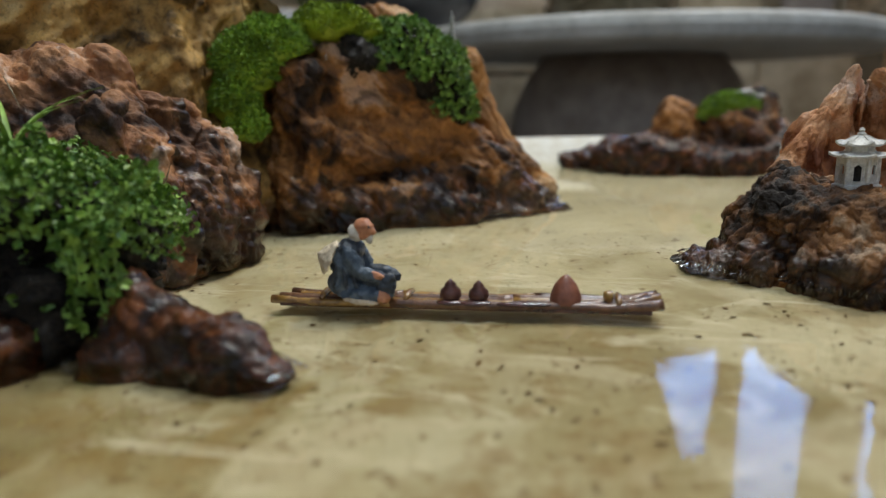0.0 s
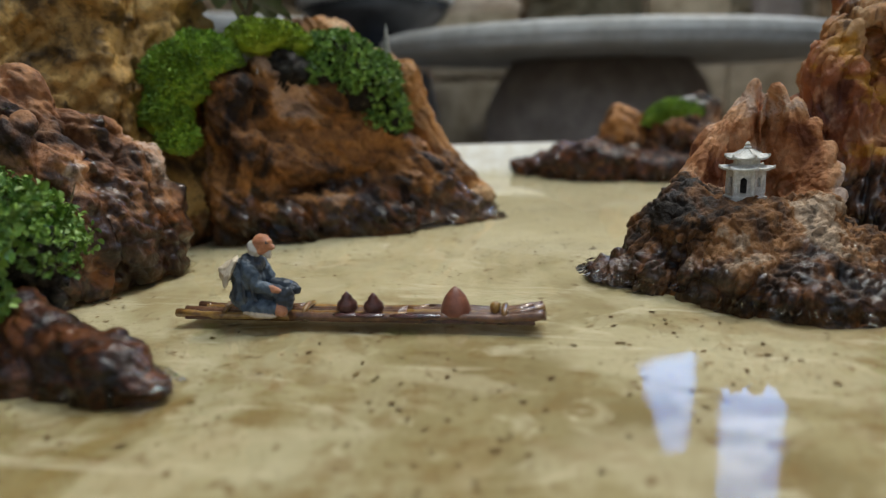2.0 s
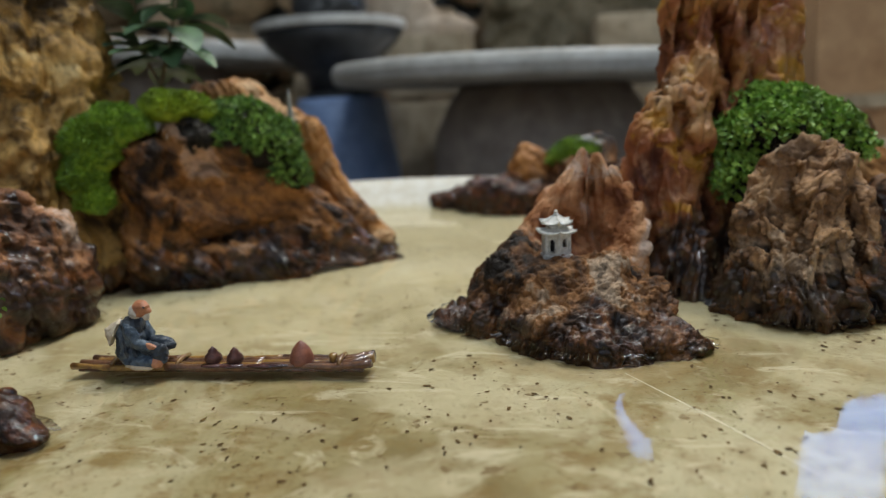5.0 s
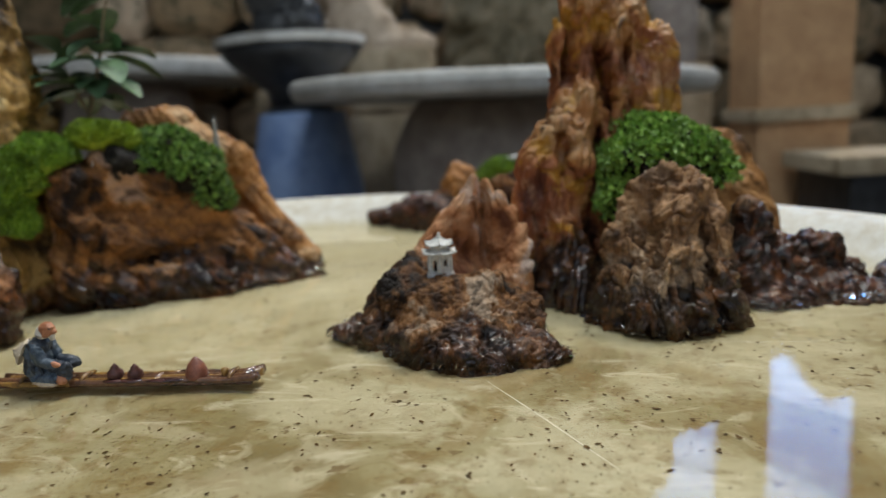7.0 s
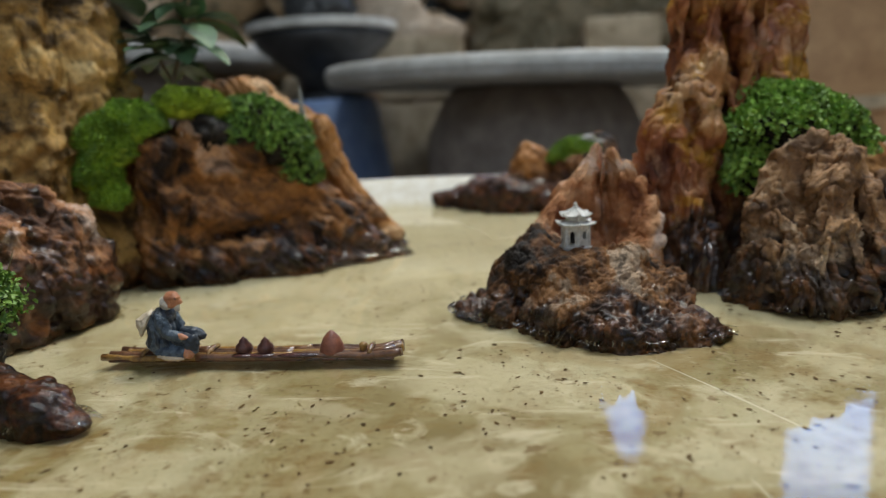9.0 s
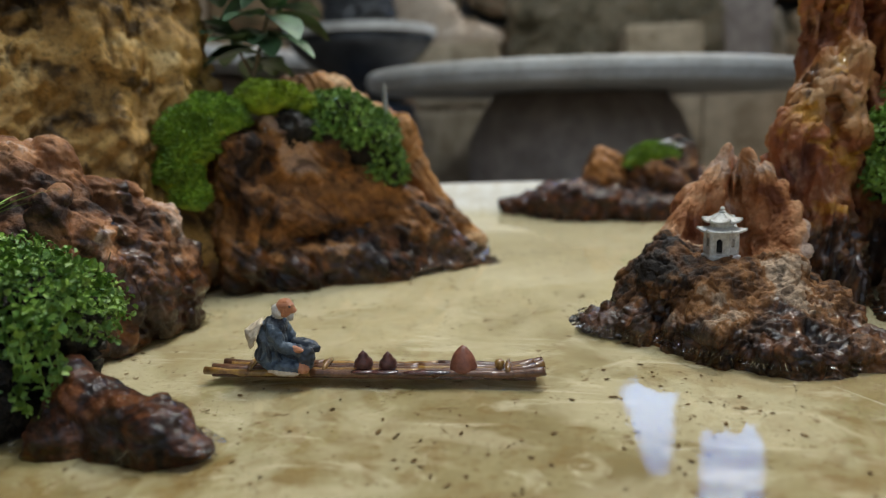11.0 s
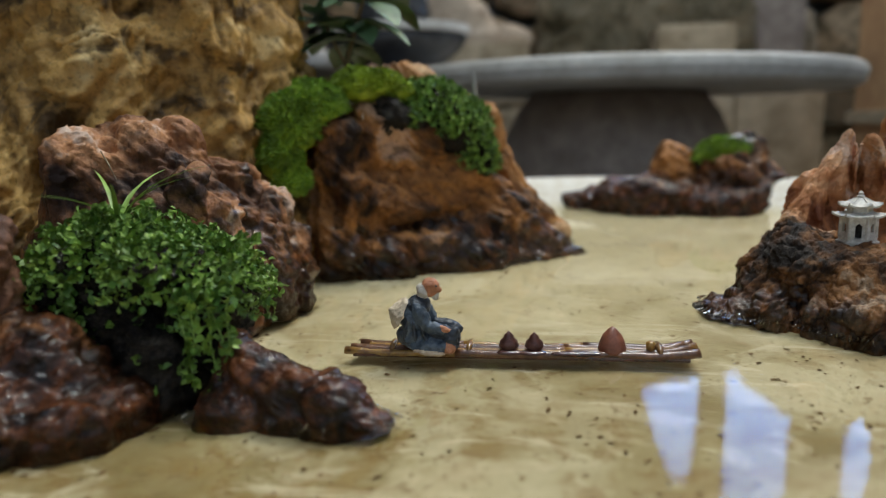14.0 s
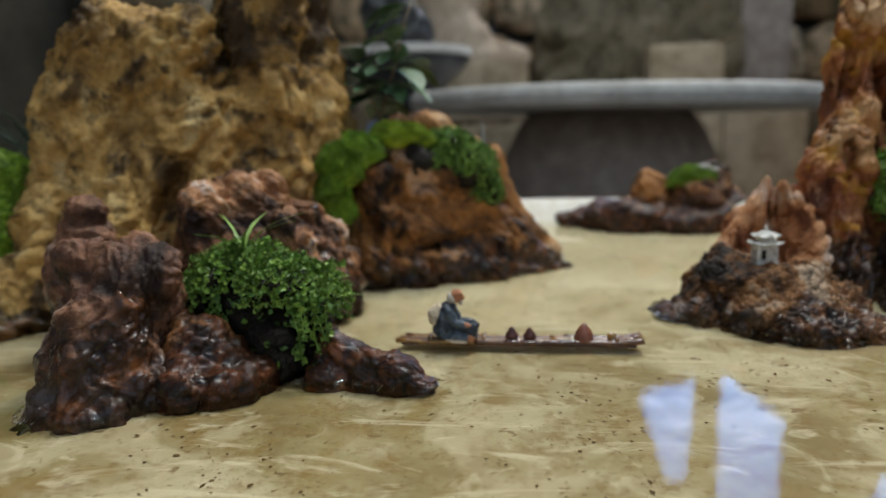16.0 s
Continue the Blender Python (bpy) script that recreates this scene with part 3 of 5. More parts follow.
post = holder("brick_post", (1.50, 2.65, -0.35), "square orange-brown painted garden post", "post")
part("shaft", box(bmesh.new(), (0.34, 0.3, 1.15), pose(1.50, 2.65, 0.225), 0.008), orange_post, post)
part("band", box(bmesh.new(), (0.38, 0.34, 0.05), pose(1.50, 2.65, 0.10), 0.008), sand_stone, post, "thin grey band")
tagged(part("stone_ledge", box(bmesh.new(), (1.2, 0.4, 0.06), pose(2.0, 2.25, -0.06), 0.01), sand_stone), "pale stone ledge on a dark base", "ledge")
tagged(part("ledge_base", box(bmesh.new(), (1.1, 0.36, 0.26), pose(2.0, 2.25, -0.22), 0.01), dark_pot), "dark base under the ledge", "ledge")
rng = random.Random(4)
for x, z, w, h in [(-0.14, -0.08, 0.50, 0.54), (-0.14, 0.36, 0.42, 0.30), (0.85, 0.10, 0.36, 0.90), (1.24, 0.0, 0.40, 0.70), (-0.72, 0.0, 0.22, 0.70)]:
    tagged(part("stone_block", box(bmesh.new(), (w, 0.28, h), pose(x, 3.42, z, 0, 0, rng.uniform(-4, 4)), 0.03), sand_stone), "rough tan stone block before the wall", "stone block", "stones by the wall")
# upper two lumps are unseen, added to reflect as a pale streak on water
tagged(rock("garden_boulder", [(-30, 344, 62, 20, 13, 17), (-16, 344, 53, 24, 13, 10), (-34, 347, 90, 17, 13, 28), (-38, 348, 112, 14, 12, 14)], pale_stone, voxel=0.02, foot=0.0, amount=0.02, size=0.2), "rounded pale boulder on a stone block, with an unseen top added as reflector", "boulder")
tagged(rock("garden_boulder", [(48, 372, 70, 38, 15, 26), (98, 372, 60, 28, 15, 20), (76, 372, 92, 50, 15, 20)], moss_stone, voxel=0.02, foot=1.0, amount=0.05, size=0.15), "tall lumpy mossy boulder against the wall", "boulder")
tagged(part("grey_panel", box(bmesh.new(), (0.56, 0.06, 1.5), pose(1.22, 3.75, 0.4), 0.01), barrel_stone), "plain grey slab leaning at the wall", "slab")

# ---- rocks ----
islet = holder("moss_islet", (-0.10, 0.65, -0.006), "rust-brown rock islet with moss on its shoulders", "rock")
rock("front_rock", [(-16.8, 57.2, 13.2, 2.3, 2.4, 2.2), (-18.9, 61, 9.8, 2.8, 3.2, 3.5), (-13.4, 65.5, 5.8, 9.2, 7.5, 6.2), (-19.1, 61.5, 3.3, 5, 5, 4.5), (-8.6, 66, 6.4, 6.2, 5, 5.9), (-4.3, 66, 3, 6.6, 5, 3.9), (0.8, 66.5, 0.9, 4.5, 3.5, 2.4), (4.8, 67.2, 0.2, 2.6, 2, 1.1), (-13.9, 60, 0.8, 4.9, 4, 2.4), (-7.1, 62.5, 0.6, 6.4, 4, 1.6), (-11, 62.5, 10.8, 4.2, 3.5, 2.8), (-14.6, 60.5, 12.6, 4.4, 3.0, 3.2)], rust_rock, islet, hollows=((-13.6, 9.5, 1.6, 1.3, 1.6), (-17.6, 7.4, 1.6, 2.2, 2.0), (-9.5, 9.6, 2.6, 0.7, 1.0), (-11.0, 4.0, 3.2, 0.9, 1.4), (-5.5, 4.6, 2.4, 0.6, 0.9)), hulls=((2, 4, 5, 6), (3, 2, 8, 9), (1, 10, 11), (1, 3, 2), (6, 7, 9)), seed=2.0, size=0.040, amount=0.0115, tilt=-32, stretch=2.4, ridged=0.5, pits=0.3, facets=0.35)
rock("back_rock", [(-13.6, 73, 17.9, 5.1, 3, 2), (-9.2, 74, 12.1, 6.3, 4, 4.7), (-3.3, 72, 11.7, 1.5, 3, 3.1), (-2.3, 72, 7.9, 1.9, 3, 3.3), (0.4, 71.5, 4, 1.8, 3, 2.7), (3.8, 71, 0.9, 1.8, 3, 1.9), (-6, 74, 5.3, 4.3, 4, 6.2)], orange_rock, islet, "orange ridge behind", hulls=((0, 1), (2, 3), (3, 4, 5)), seed=5.0, size=0.0375, amount=0.0084, tilt=-58, stretch=2.5)
tagged(rock("ridge_rock", [(-28.7, 37.5, 11.8, 2.2, 2.6, 2.9), (-26.1, 40, 11.9, 3.3, 3, 2.7), (-23.5, 42, 12.2, 2.2, 2.2, 2.3), (-21.2, 44.5, 9.9, 2.6, 2.6, 2.5), (-20.5, 45, 10.7, 1.3, 1.3, 1.4), (-21.2, 36.5, 9.9, 1.4, 1.4, 1.3), (-19.8, 46, 6.8, 2.8, 2.9, 3), (-18.3, 46.5, 4.4, 2.1, 2, 1.9), (-24.8, 40, 7.4, 6, 5, 3.7), (-21.1, 44, 4.8, 4, 4, 2.3), (-27.4, 38, 6.2, 4.8, 4, 3.2)], ridge_stone, hulls=((0, 8, 10), (1, 2, 8), (3, 6, 9), (4, 6)), seed=7.0, size=0.048, amount=0.0105, tilt=-40, stretch=1.4, ridged=0.35, pits=0.5, facets=0.4), "knobbly rust and pink rock ridge standing in water", "rock")
tagged(rock("cliff_rock", [(-27.5, 59, 40.4, 6.6, 7, 7.1), (-27.7, 58, 29.2, 6.5, 7, 7.4), (-27.2, 57.5, 20.9, 5.9, 6, 7), (-26.8, 56.5, 13.8, 5.1, 6, 5.8), (-43.6, 53, 27.3, 5.3, 5, 4.5), (-36.1, 53, 26, 3.6, 5, 5.6), (-45.9, 51.5, 20.3, 6.3, 6, 5.5), (-35.9, 52, 18, 7.1, 6, 7.3), (-42.6, 50, 12.8, 9.8, 6, 6.8), (-48.4, 47, 8.9, 4.9, 6, 5.5), (-49.4, 44, 3.4, 3.2, 5, 5.2), (-42.5, 45, 4.9, 6.9, 6, 5.4), (-49.2, 41, -0, 2.5, 4, 2.7), (-32.9, 52, 7.9, 7.9, 6, 7.6)], tan_rock, hulls=((0, 1, 2, 3), (4, 6, 8), (4, 5, 7), (5, 7, 13), (6, 8, 9, 11), (9, 10, 12)), voxel=0.0026, seed=9.0, size=0.055, amount=0.019, tilt=70, stretch=1.7, ridged=0.55, pits=0.35), "tall pitted tan cliff rock", "rock")
tagged(rock("column_rock", [(-31.8, 26.5, 8.3, 2.6, 2.6, 2.7), (-29, 27.5, 8.4, 2.7, 2.4, 2.2), (-26.1, 26.5, 8.6, 1.6, 1.6, 1.5), (-30, 25.5, 5.5, 4, 4.5, 2.6), (-30.3, 24, 2.5, 4.1, 4.5, 3), (-30.2, 21.5, 0.1, 4, 4, 2.6), (-31.6, 20, -0.9, 3.1, 3.5, 1.6), (-32.7, 18.5, -0.9, 2.4, 2.5, 0.7), (-26.9, 23, 0.8, 2.5, 3, 2.1)], pink_rock, hulls=((0, 1, 2, 3), (3, 4, 5, 8), (5, 6, 7)), seed=11.0, size=0.046, amount=0.0115, stretch=1.6, ridged=0.4, pits=0.3, facets=0.4), "squat pinkish rock column with a wet dark foot", "rock")
tagged(rock("foot_rock", [(-23.9, 26.2, 2.2, 2.7, 2.5, 2.3), (-23.9, 25, 0.7, 3.4, 3.5, 1.8), (-20.9, 25.5, 0.7, 2.6, 3, 1.5), (-25.6, 27.5, 3.1, 1.8, 1.7, 1.6)], soaked_rock, hulls=((0, 1, 2), (0, 3)), seed=13.0, size=0.034, amount=0.007, tilt=60, stretch=1.5), "low wet red-brown rock", "rock")
tagged(rock("pale_rock", [(-36.6, 33, 11.9, 1.5, 1.5, 1.4), (-36.7, 33, 9.8, 2.3, 2.1, 1.9), (-37.6, 33, 7.4, 2.6, 2.5, 2.5)], pink_rock, seed=14.0, size=0.0312, amount=0.0056), "small pale pink rock before the cliff", "rock")
clod = tagged(rock("soil_clod", [(-20.8, 31.5, 3.2, 4, 3.5, 3.3), (-18.6, 30, 0.9, 3.5, 3.5, 2.8), (-23.3, 32, 5, 3.4, 3.5, 2.4), (-17.4, 31.5, 4.2, 1.9, 1.9, 1.9)], soil, voxel=0.002, foot=0.0, seed=15.0, size=0.01, amount=0.01), "black soil clod under the creeper", "soil")
tagged(rock("toe_rock", [(-14.5, 28, 2.4, 1, 1.1, 1.2), (-13.2, 27.2, 1.3, 1.8, 1.4, 1.6), (-11, 26.4, 0.8, 2.1, 1.4, 1.2), (-9, 25.8, 0.7, 1.9, 1.4, 1.2), (-7.4, 25.3, 0, 1.3, 1.2, 0.6), (-14.2, 26.6, 0.2, 2, 1.4, 1.1), (-9.3, 26.6, 1.4, 0.7, 0.8, 0.6)], soaked_rock, hulls=((0, 1, 5), (1, 2, 3), (3, 4)), voxel=0.0011, foot=1.22, cracks=0.3, seed=17.0, size=0.02, amount=0.0028, tilt=-25, stretch=1.8), "small glossy wet red-brown rock at the waterline", "rock")
isle = holder("pavilion_islet", (0.24, 0.42, -0.006), "wet brown rock islet carrying a pavilion", "rock")
rock("base_rock", [(14.5, 44.3, -0.2, 1.6, 2.4, 0.6), (15.0, 44.3, 0.5, 0.6, 0.6, 0.6), (16.6, 43, 0.4, 2.0, 2.8, 0.8), (18.9, 43.5, 2.7, 1.9, 3, 2.3), (21.5, 42.5, 2.1, 3.3, 3.5, 2.9), (21.1, 40, 0.8, 3.3, 3.5, 1.8), (25.1, 43, 1.7, 3.4, 4, 2.9), (26.1, 43, 3.9, 1.5, 2.5, 1), (22, 43, 4.1, 1.6, 2.2, 0.8), (24.6, 37.5, 0.3, 3.3, 3, 1.6), (28.1, 37.5, 0.1, 2.7, 2.2, 1), (30.1, 37.2, -0.3, 1.4, 1.5, 0.5), (28.2, 42, 1.3, 2.2, 3, 2.3), (17.4, 46, 1.4, 1.6, 2.4, 2.0), (19.2, 47, 3.2, 1.3, 2.2, 2.2), (20.6, 46, 2.8, 1.8, 2.6, 2.4)], wet_rock, isle, hulls=((2, 13, 14), (13, 14, 15, 3), (3, 4, 8, 6), (4, 5, 9), (6, 7, 12), (9, 10, 11), (6, 9, 12), (0, 2)), voxel=0.0011, cracks=0.4, ridged=0.55, pits=0.35, facets=0.5, seed=19.0, size=0.023, amount=0.0066, tilt=60, stretch=1.5)
def petals(leaves, fill, seed, tilt, point, hollows):
    """Overlapping petal-like lobes: centre x, y, z, three radii in centimetres and the lean in degrees, on a rounded core."""
    bm = bmesh.new()
    for x, y, z, a, b, c, lean in leaves:
        m = pose(x * CM, y * CM, z * CM, 0, lean, 0)
        for v in bmesh.ops.create_icosphere(bm, subdivisions=4, radius=1.0)["verts"]:
            narrow = 1.0 - point * max(0.0, v.co.z) ** 1.6
            v.co = m @ (Vector((v.co.x * a * narrow, v.co.y * b * narrow, v.co.z * c)) * CM)
    core = bmesh.new()
    for x, y, z, a, b, c in fill:
        bmesh.ops.create_icosphere(core, subdivisions=3, radius=1.0, matrix=Matrix.Translation((x * CM, y * CM, z * CM)) @ Matrix.Diagonal((a * CM, b * CM, c * CM, 1)))
    me = bpy.data.meshes.new("core")
    core.to_mesh(me)
    core.free()
    bm.from_mesh(me)
    bpy.data.meshes.remove(me)
    return roughen(carve(fused(bm, 0.0009, 14), hollows), 0.0034, 0.018, seed, tilt, 3.0, 0.6, 0.0, 0.0, 0.35)


part("left_shell", petals([(24.6, 51.6, 8.6, 1.5, 1.1, 3.4, 4), (23.4, 50.8, 7.9, 1.3, 1.2, 3.0, 14), (22.2, 50.0, 6.7, 1.25, 1.2, 2.8, 12), (21.1, 49.1, 5.7, 1.25, 1.2, 2.4, 12), (20.0, 48.5, 4.8, 0.9, 1.2, 1.9, 18), (24.2, 51.0, 5.8, 1.1, 1.0, 2.6, 0)],
    [(22.9, 51.9, 5.6, 2.2, 1.6, 3.4), (22.8, 50.8, 3.6, 2.9, 2.2, 3.2), (20.9, 49.3, 3.4, 1.7, 2.4, 2.4)], 21.0, 62, 0.5, ((25.6, 8.2, 0.5, 2.6, 2.4), (23.0, 6.4, 0.35, 1.8, 0.9), (21.6, 5.0, 0.35, 1.6, 0.9), (24.6, 4.6, 1.2, 1.1, 2.0))), shell_rock, isle, "pale orange shell-like rock")
part("right_shell", petals([(26.2, 50.2, 8.5, 1.05, 1.1, 3.2, -4), (26.9, 49.7, 7.7, 1.25, 1.1, 3.0, 12), (27.5, 49.2, 6.8, 1.2, 1.2, 2.8, 28), (27.9, 48.7, 5.8, 1.15, 1.3, 2.5, 44), (28.0, 48.2, 4.8, 1.15, 1.4, 2.2, 58), (27.9, 47.8, 3.7, 1.1, 1.5, 2.1, 74)],
    [(26.8, 51.2, 6.0, 2.1, 1.5, 3.8), (27.4, 50.4, 4.0, 2.2, 2.2, 3.2), (28.2, 48.5, 2.2, 1.6, 2.6, 2.6)], 23.0, 118, 0.25, ((25.6, 8.2, 0.5, 2.6, 2.4), (27.3, 6.8, 0.9, 1.7, 1.2), (26.2, 4.6, 1.2, 1.0, 2.2))), shell_rock, isle, "pale orange shell-like rock with a scalloped rim")
peak = holder("peak_islet", (0.40, 0.53, -0.006), "rock peak group with a tall rusty spire", "rock")
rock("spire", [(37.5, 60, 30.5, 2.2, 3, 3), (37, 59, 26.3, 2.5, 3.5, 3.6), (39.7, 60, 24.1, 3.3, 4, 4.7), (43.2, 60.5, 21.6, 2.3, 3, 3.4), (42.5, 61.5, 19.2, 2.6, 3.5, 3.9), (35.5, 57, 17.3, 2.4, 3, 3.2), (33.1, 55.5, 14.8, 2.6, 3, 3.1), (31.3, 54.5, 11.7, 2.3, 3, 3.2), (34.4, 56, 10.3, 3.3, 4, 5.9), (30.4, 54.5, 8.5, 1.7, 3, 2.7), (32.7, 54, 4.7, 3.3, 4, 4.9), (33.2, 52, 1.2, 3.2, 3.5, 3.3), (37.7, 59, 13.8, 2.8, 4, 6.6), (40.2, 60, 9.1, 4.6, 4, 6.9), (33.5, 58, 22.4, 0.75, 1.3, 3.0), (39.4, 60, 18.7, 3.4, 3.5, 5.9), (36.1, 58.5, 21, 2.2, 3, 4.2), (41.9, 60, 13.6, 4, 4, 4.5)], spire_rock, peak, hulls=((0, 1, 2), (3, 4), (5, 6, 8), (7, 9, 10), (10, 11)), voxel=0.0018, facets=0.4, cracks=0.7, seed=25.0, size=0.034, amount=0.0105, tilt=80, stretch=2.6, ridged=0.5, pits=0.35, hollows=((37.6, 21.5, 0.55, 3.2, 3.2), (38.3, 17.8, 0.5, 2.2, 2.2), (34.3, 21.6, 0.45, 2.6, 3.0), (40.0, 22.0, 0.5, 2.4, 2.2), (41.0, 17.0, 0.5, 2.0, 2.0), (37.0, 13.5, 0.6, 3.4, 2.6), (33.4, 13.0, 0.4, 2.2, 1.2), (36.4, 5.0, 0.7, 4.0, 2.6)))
rock("front_boulder", [(40.5, 47.2, 10.4, 1.7, 2.2, 1.4), (42.8, 47.5, 9.6, 1.8, 2.5, 1.7), (41.1, 47, 7.1, 3, 3.5, 3.3), (44.5, 47.5, 5.9, 1.4, 3, 2.9), (38.3, 47, 5.3, 2.1, 3, 2.9), (41.3, 46, 3.4, 4.3, 4, 3.8), (37.4, 45.5, 1.8, 2.9, 3.5, 2.5), (43.2, 44.5, 1.3, 2.6, 3, 1.9), (39.7, 43.5, 0.8, 4.5, 3.5, 1.7)], grey_rock, peak, "grey-brown boulder with an orange top", hulls=((0, 2, 4, 5), (1, 2, 3, 5), (5, 6, 8), (5, 7, 8)), cracks=0.6, seed=27.0, size=0.026, amount=0.0105, tilt=84, stretch=2.8, voxel=0.0014, hollows=((39.2, 6.0, 0.5, 3.0, 1.6), (43.6, 5.0, 0.5, 3.0, 1.8), (41.6, 3.0, 0.4, 2.0, 1.2)))
rock("back_slab", [(51.5, 64, 12.2, 2.3, 2, 2.3), (52.9, 63.5, 10.4, 2.1, 2, 3), (54.1, 62.5, 6.9, 2.1, 2, 3.3), (54.4, 61, 4.1, 2.1, 2.5, 3.6), (51.3, 64, 7.4, 3, 3, 4.9)], orange_rock, peak, "orange slab", hulls=((0, 1, 4), (1, 2, 3, 4)), seed=29.0, size=0.0375, amount=0.0056, tilt=110, stretch=3.0)
rock("side_rock", [(50, 53, 5.1, 1.7, 2.5, 2.9), (48.9, 51, 1.9, 2.5, 3, 3.2), (52.3, 52, 2, 2.3, 3, 2.9), (56.3, 54, 3, 2.1, 2.5, 1.9), (58.7, 54.5, 1.1, 2.1, 2.5, 1.8), (61.1, 55, 0.4, 1.1, 1.5, 0.8), (54.5, 51, 0, 4.5, 3, 2.1), (50.1, 49, -0.3, 3.9, 3, 1.3), (57.4, 49, -0.6, 2.9, 2.5, 1.1)], soaked_rock, peak, hulls=((0, 1), (1, 2, 6, 7), (3, 4, 5), (4, 6, 8)), cracks=0.4, ridged=0.5, seed=31.0, size=0.036, amount=0.0085, stretch=1.5)
tagged(rock("low_rock", [(60.2, 50, -0.5, 1.9, 3, 1.6), (61.3, 49, -1, 2.9, 3, 1.3), (66.1, 52, -0.2, 4, 4, 2.7)], soaked_rock, seed=33.0, size=0.0375, amount=0.0056), "low wet rock at the tray's side", "rock")
far_blobs = [(10.5, 102, 1.3, 3.8, 3, 1.4), (16.3, 100, 2.2, 5.1, 5, 2.5), (22.8, 99, 5.2, 3.2, 4, 3.9), (20.6, 97, 2, 6.6, 5, 2.9), (30.2, 98, 4.1, 4.7, 5, 4.8), (33.7, 99, 5.4, 2.8, 4, 4.4), (28.6, 95, 1.2, 6.4, 5, 2.1), (36.2, 99, 2.4, 3.7, 4, 3.9)]
far = holder("far_islet", (0.23, 0.98, -0.006), "small dark rock islet far across the water", "rock")
rock("low_rock", far_blobs[:2] + far_blobs[3:4], soaked_rock, far, hulls=((0, 1),), voxel=0.0026, seed=35.0, size=0.03, amount=0.008)
rock("knob_rock", far_blobs[2:3], rust_rock, far, "small reddish rock", voxel=0.0026, seed=36.0, size=0.03, amount=0.008)
rock("main_rock", far_blobs[4:], soaked_rock, far, hulls=((0, 1), (2, 3)), voxel=0.0026, seed=37.0, size=0.03, amount=0.009)

rim_water = mesh_of("meniscus", *MENISCUS)
part("meniscus", rim_water, water_mat, bpy.data.objects["water"], smooth=True)

# ---- moss and plants ----
cushion("moss_pad", [(-20.6, 56, 13.6, 2.5, 2.6, 2.8), (-18.8, 57.5, 15.4, 2.9, 3, 2), (-21.1, 55, 11, 1.9, 2.2, 2.3), (-20.3, 54.5, 8.9, 1.5, 1.4, 1.4)], moss_green, moss_green, 14000, 0.0032, 0.002, "dark green moss pad on the rust rock", 1, 0.003)
cushion("moss_pad", [(-14.3, 61, 17, 3.3, 3, 1.6), (-12.3, 61, 16.3, 2.3, 1.6, 1.2)], moss_yellow, moss_yellow, 8000, 0.0030, 0.002, "yellow-green moss dome on the islet", 2, 0.003)
cushion("creeper_pad", [(-8.8, 63.5, 15.2, 3.5, 3, 2.1), (-6.1, 63.5, 13.1, 2.9, 3, 2.6), (-4.1, 64, 10.2, 1.7, 2, 2.4), (-9.4, 62, 13.9, 2.8, 2, 1.4)], soil, creeper_green, 4500, 0.0048, 0.0036, "bright green creeper hanging over the islet", 3, 0.006)
tagged(rock("soil_patch", [(-12, 60, 14.3, 1.9, 2, 1.7)], soil, voxel=0.002, foot=0.0, amount=0.0055, size=0.008), "black soil patch between moss", "soil")
front_creeper = cushion("creeper_pad", [(-22.8, 31.8, 6.7, 3.4, 3.5, 1.4), (-19, 31, 5.9, 3.3, 3.5, 1.3), (-25, 31, 5.2, 1.9, 3, 1.1), (-16.1, 30.5, 4.7, 1.4, 2.5, 1.1)], soil, creeper_green, 6500, 0.0041, 0.0033, "green small-leaved creeper on black soil", 4, 0.012, 0.009)
cushion("creeper_pad", [(40.6, 57, 14.6, 2.6, 3, 1.5), (43, 56, 13.7, 3.2, 3, 1.8), (45.8, 55.5, 12.2, 2.5, 3, 1.8), (38.7, 54.5, 11.3, 1.7, 2.5, 2.6), (37.9, 53, 8.4, 1.1, 2, 1.8), (47.8, 55, 10.3, 1.3, 2, 1.4), (41.2, 53, 12.4, 2.5, 3, 2)], soil, creeper_lime, 7000, 0.0048, 0.0038, "dense bright green creeper beside the spire", 5, 0.006, 0.005)
cushion("moss_pad", [(30.2, 98.5, 8.3, 3.4, 3, 1.5), (28.1, 97.5, 7.4, 2.8, 1.7, 1.3)], moss_green, moss_green, 2600, 0.0045, 0.003, "small moss tuft on the far islet", 6, 0.004)
cushion("moss_pad", [(-56.5, 48, 13.3, 2.7, 4, 3.7), (-55.4, 46, 8, 2.5, 4, 4.3), (-54.4, 44, 2.8, 2.2, 3, 3.1)], moss_green, moss_green, 6000, 0.0045, 0.003, "deep green moss beside the cliff", 7, 0.005)


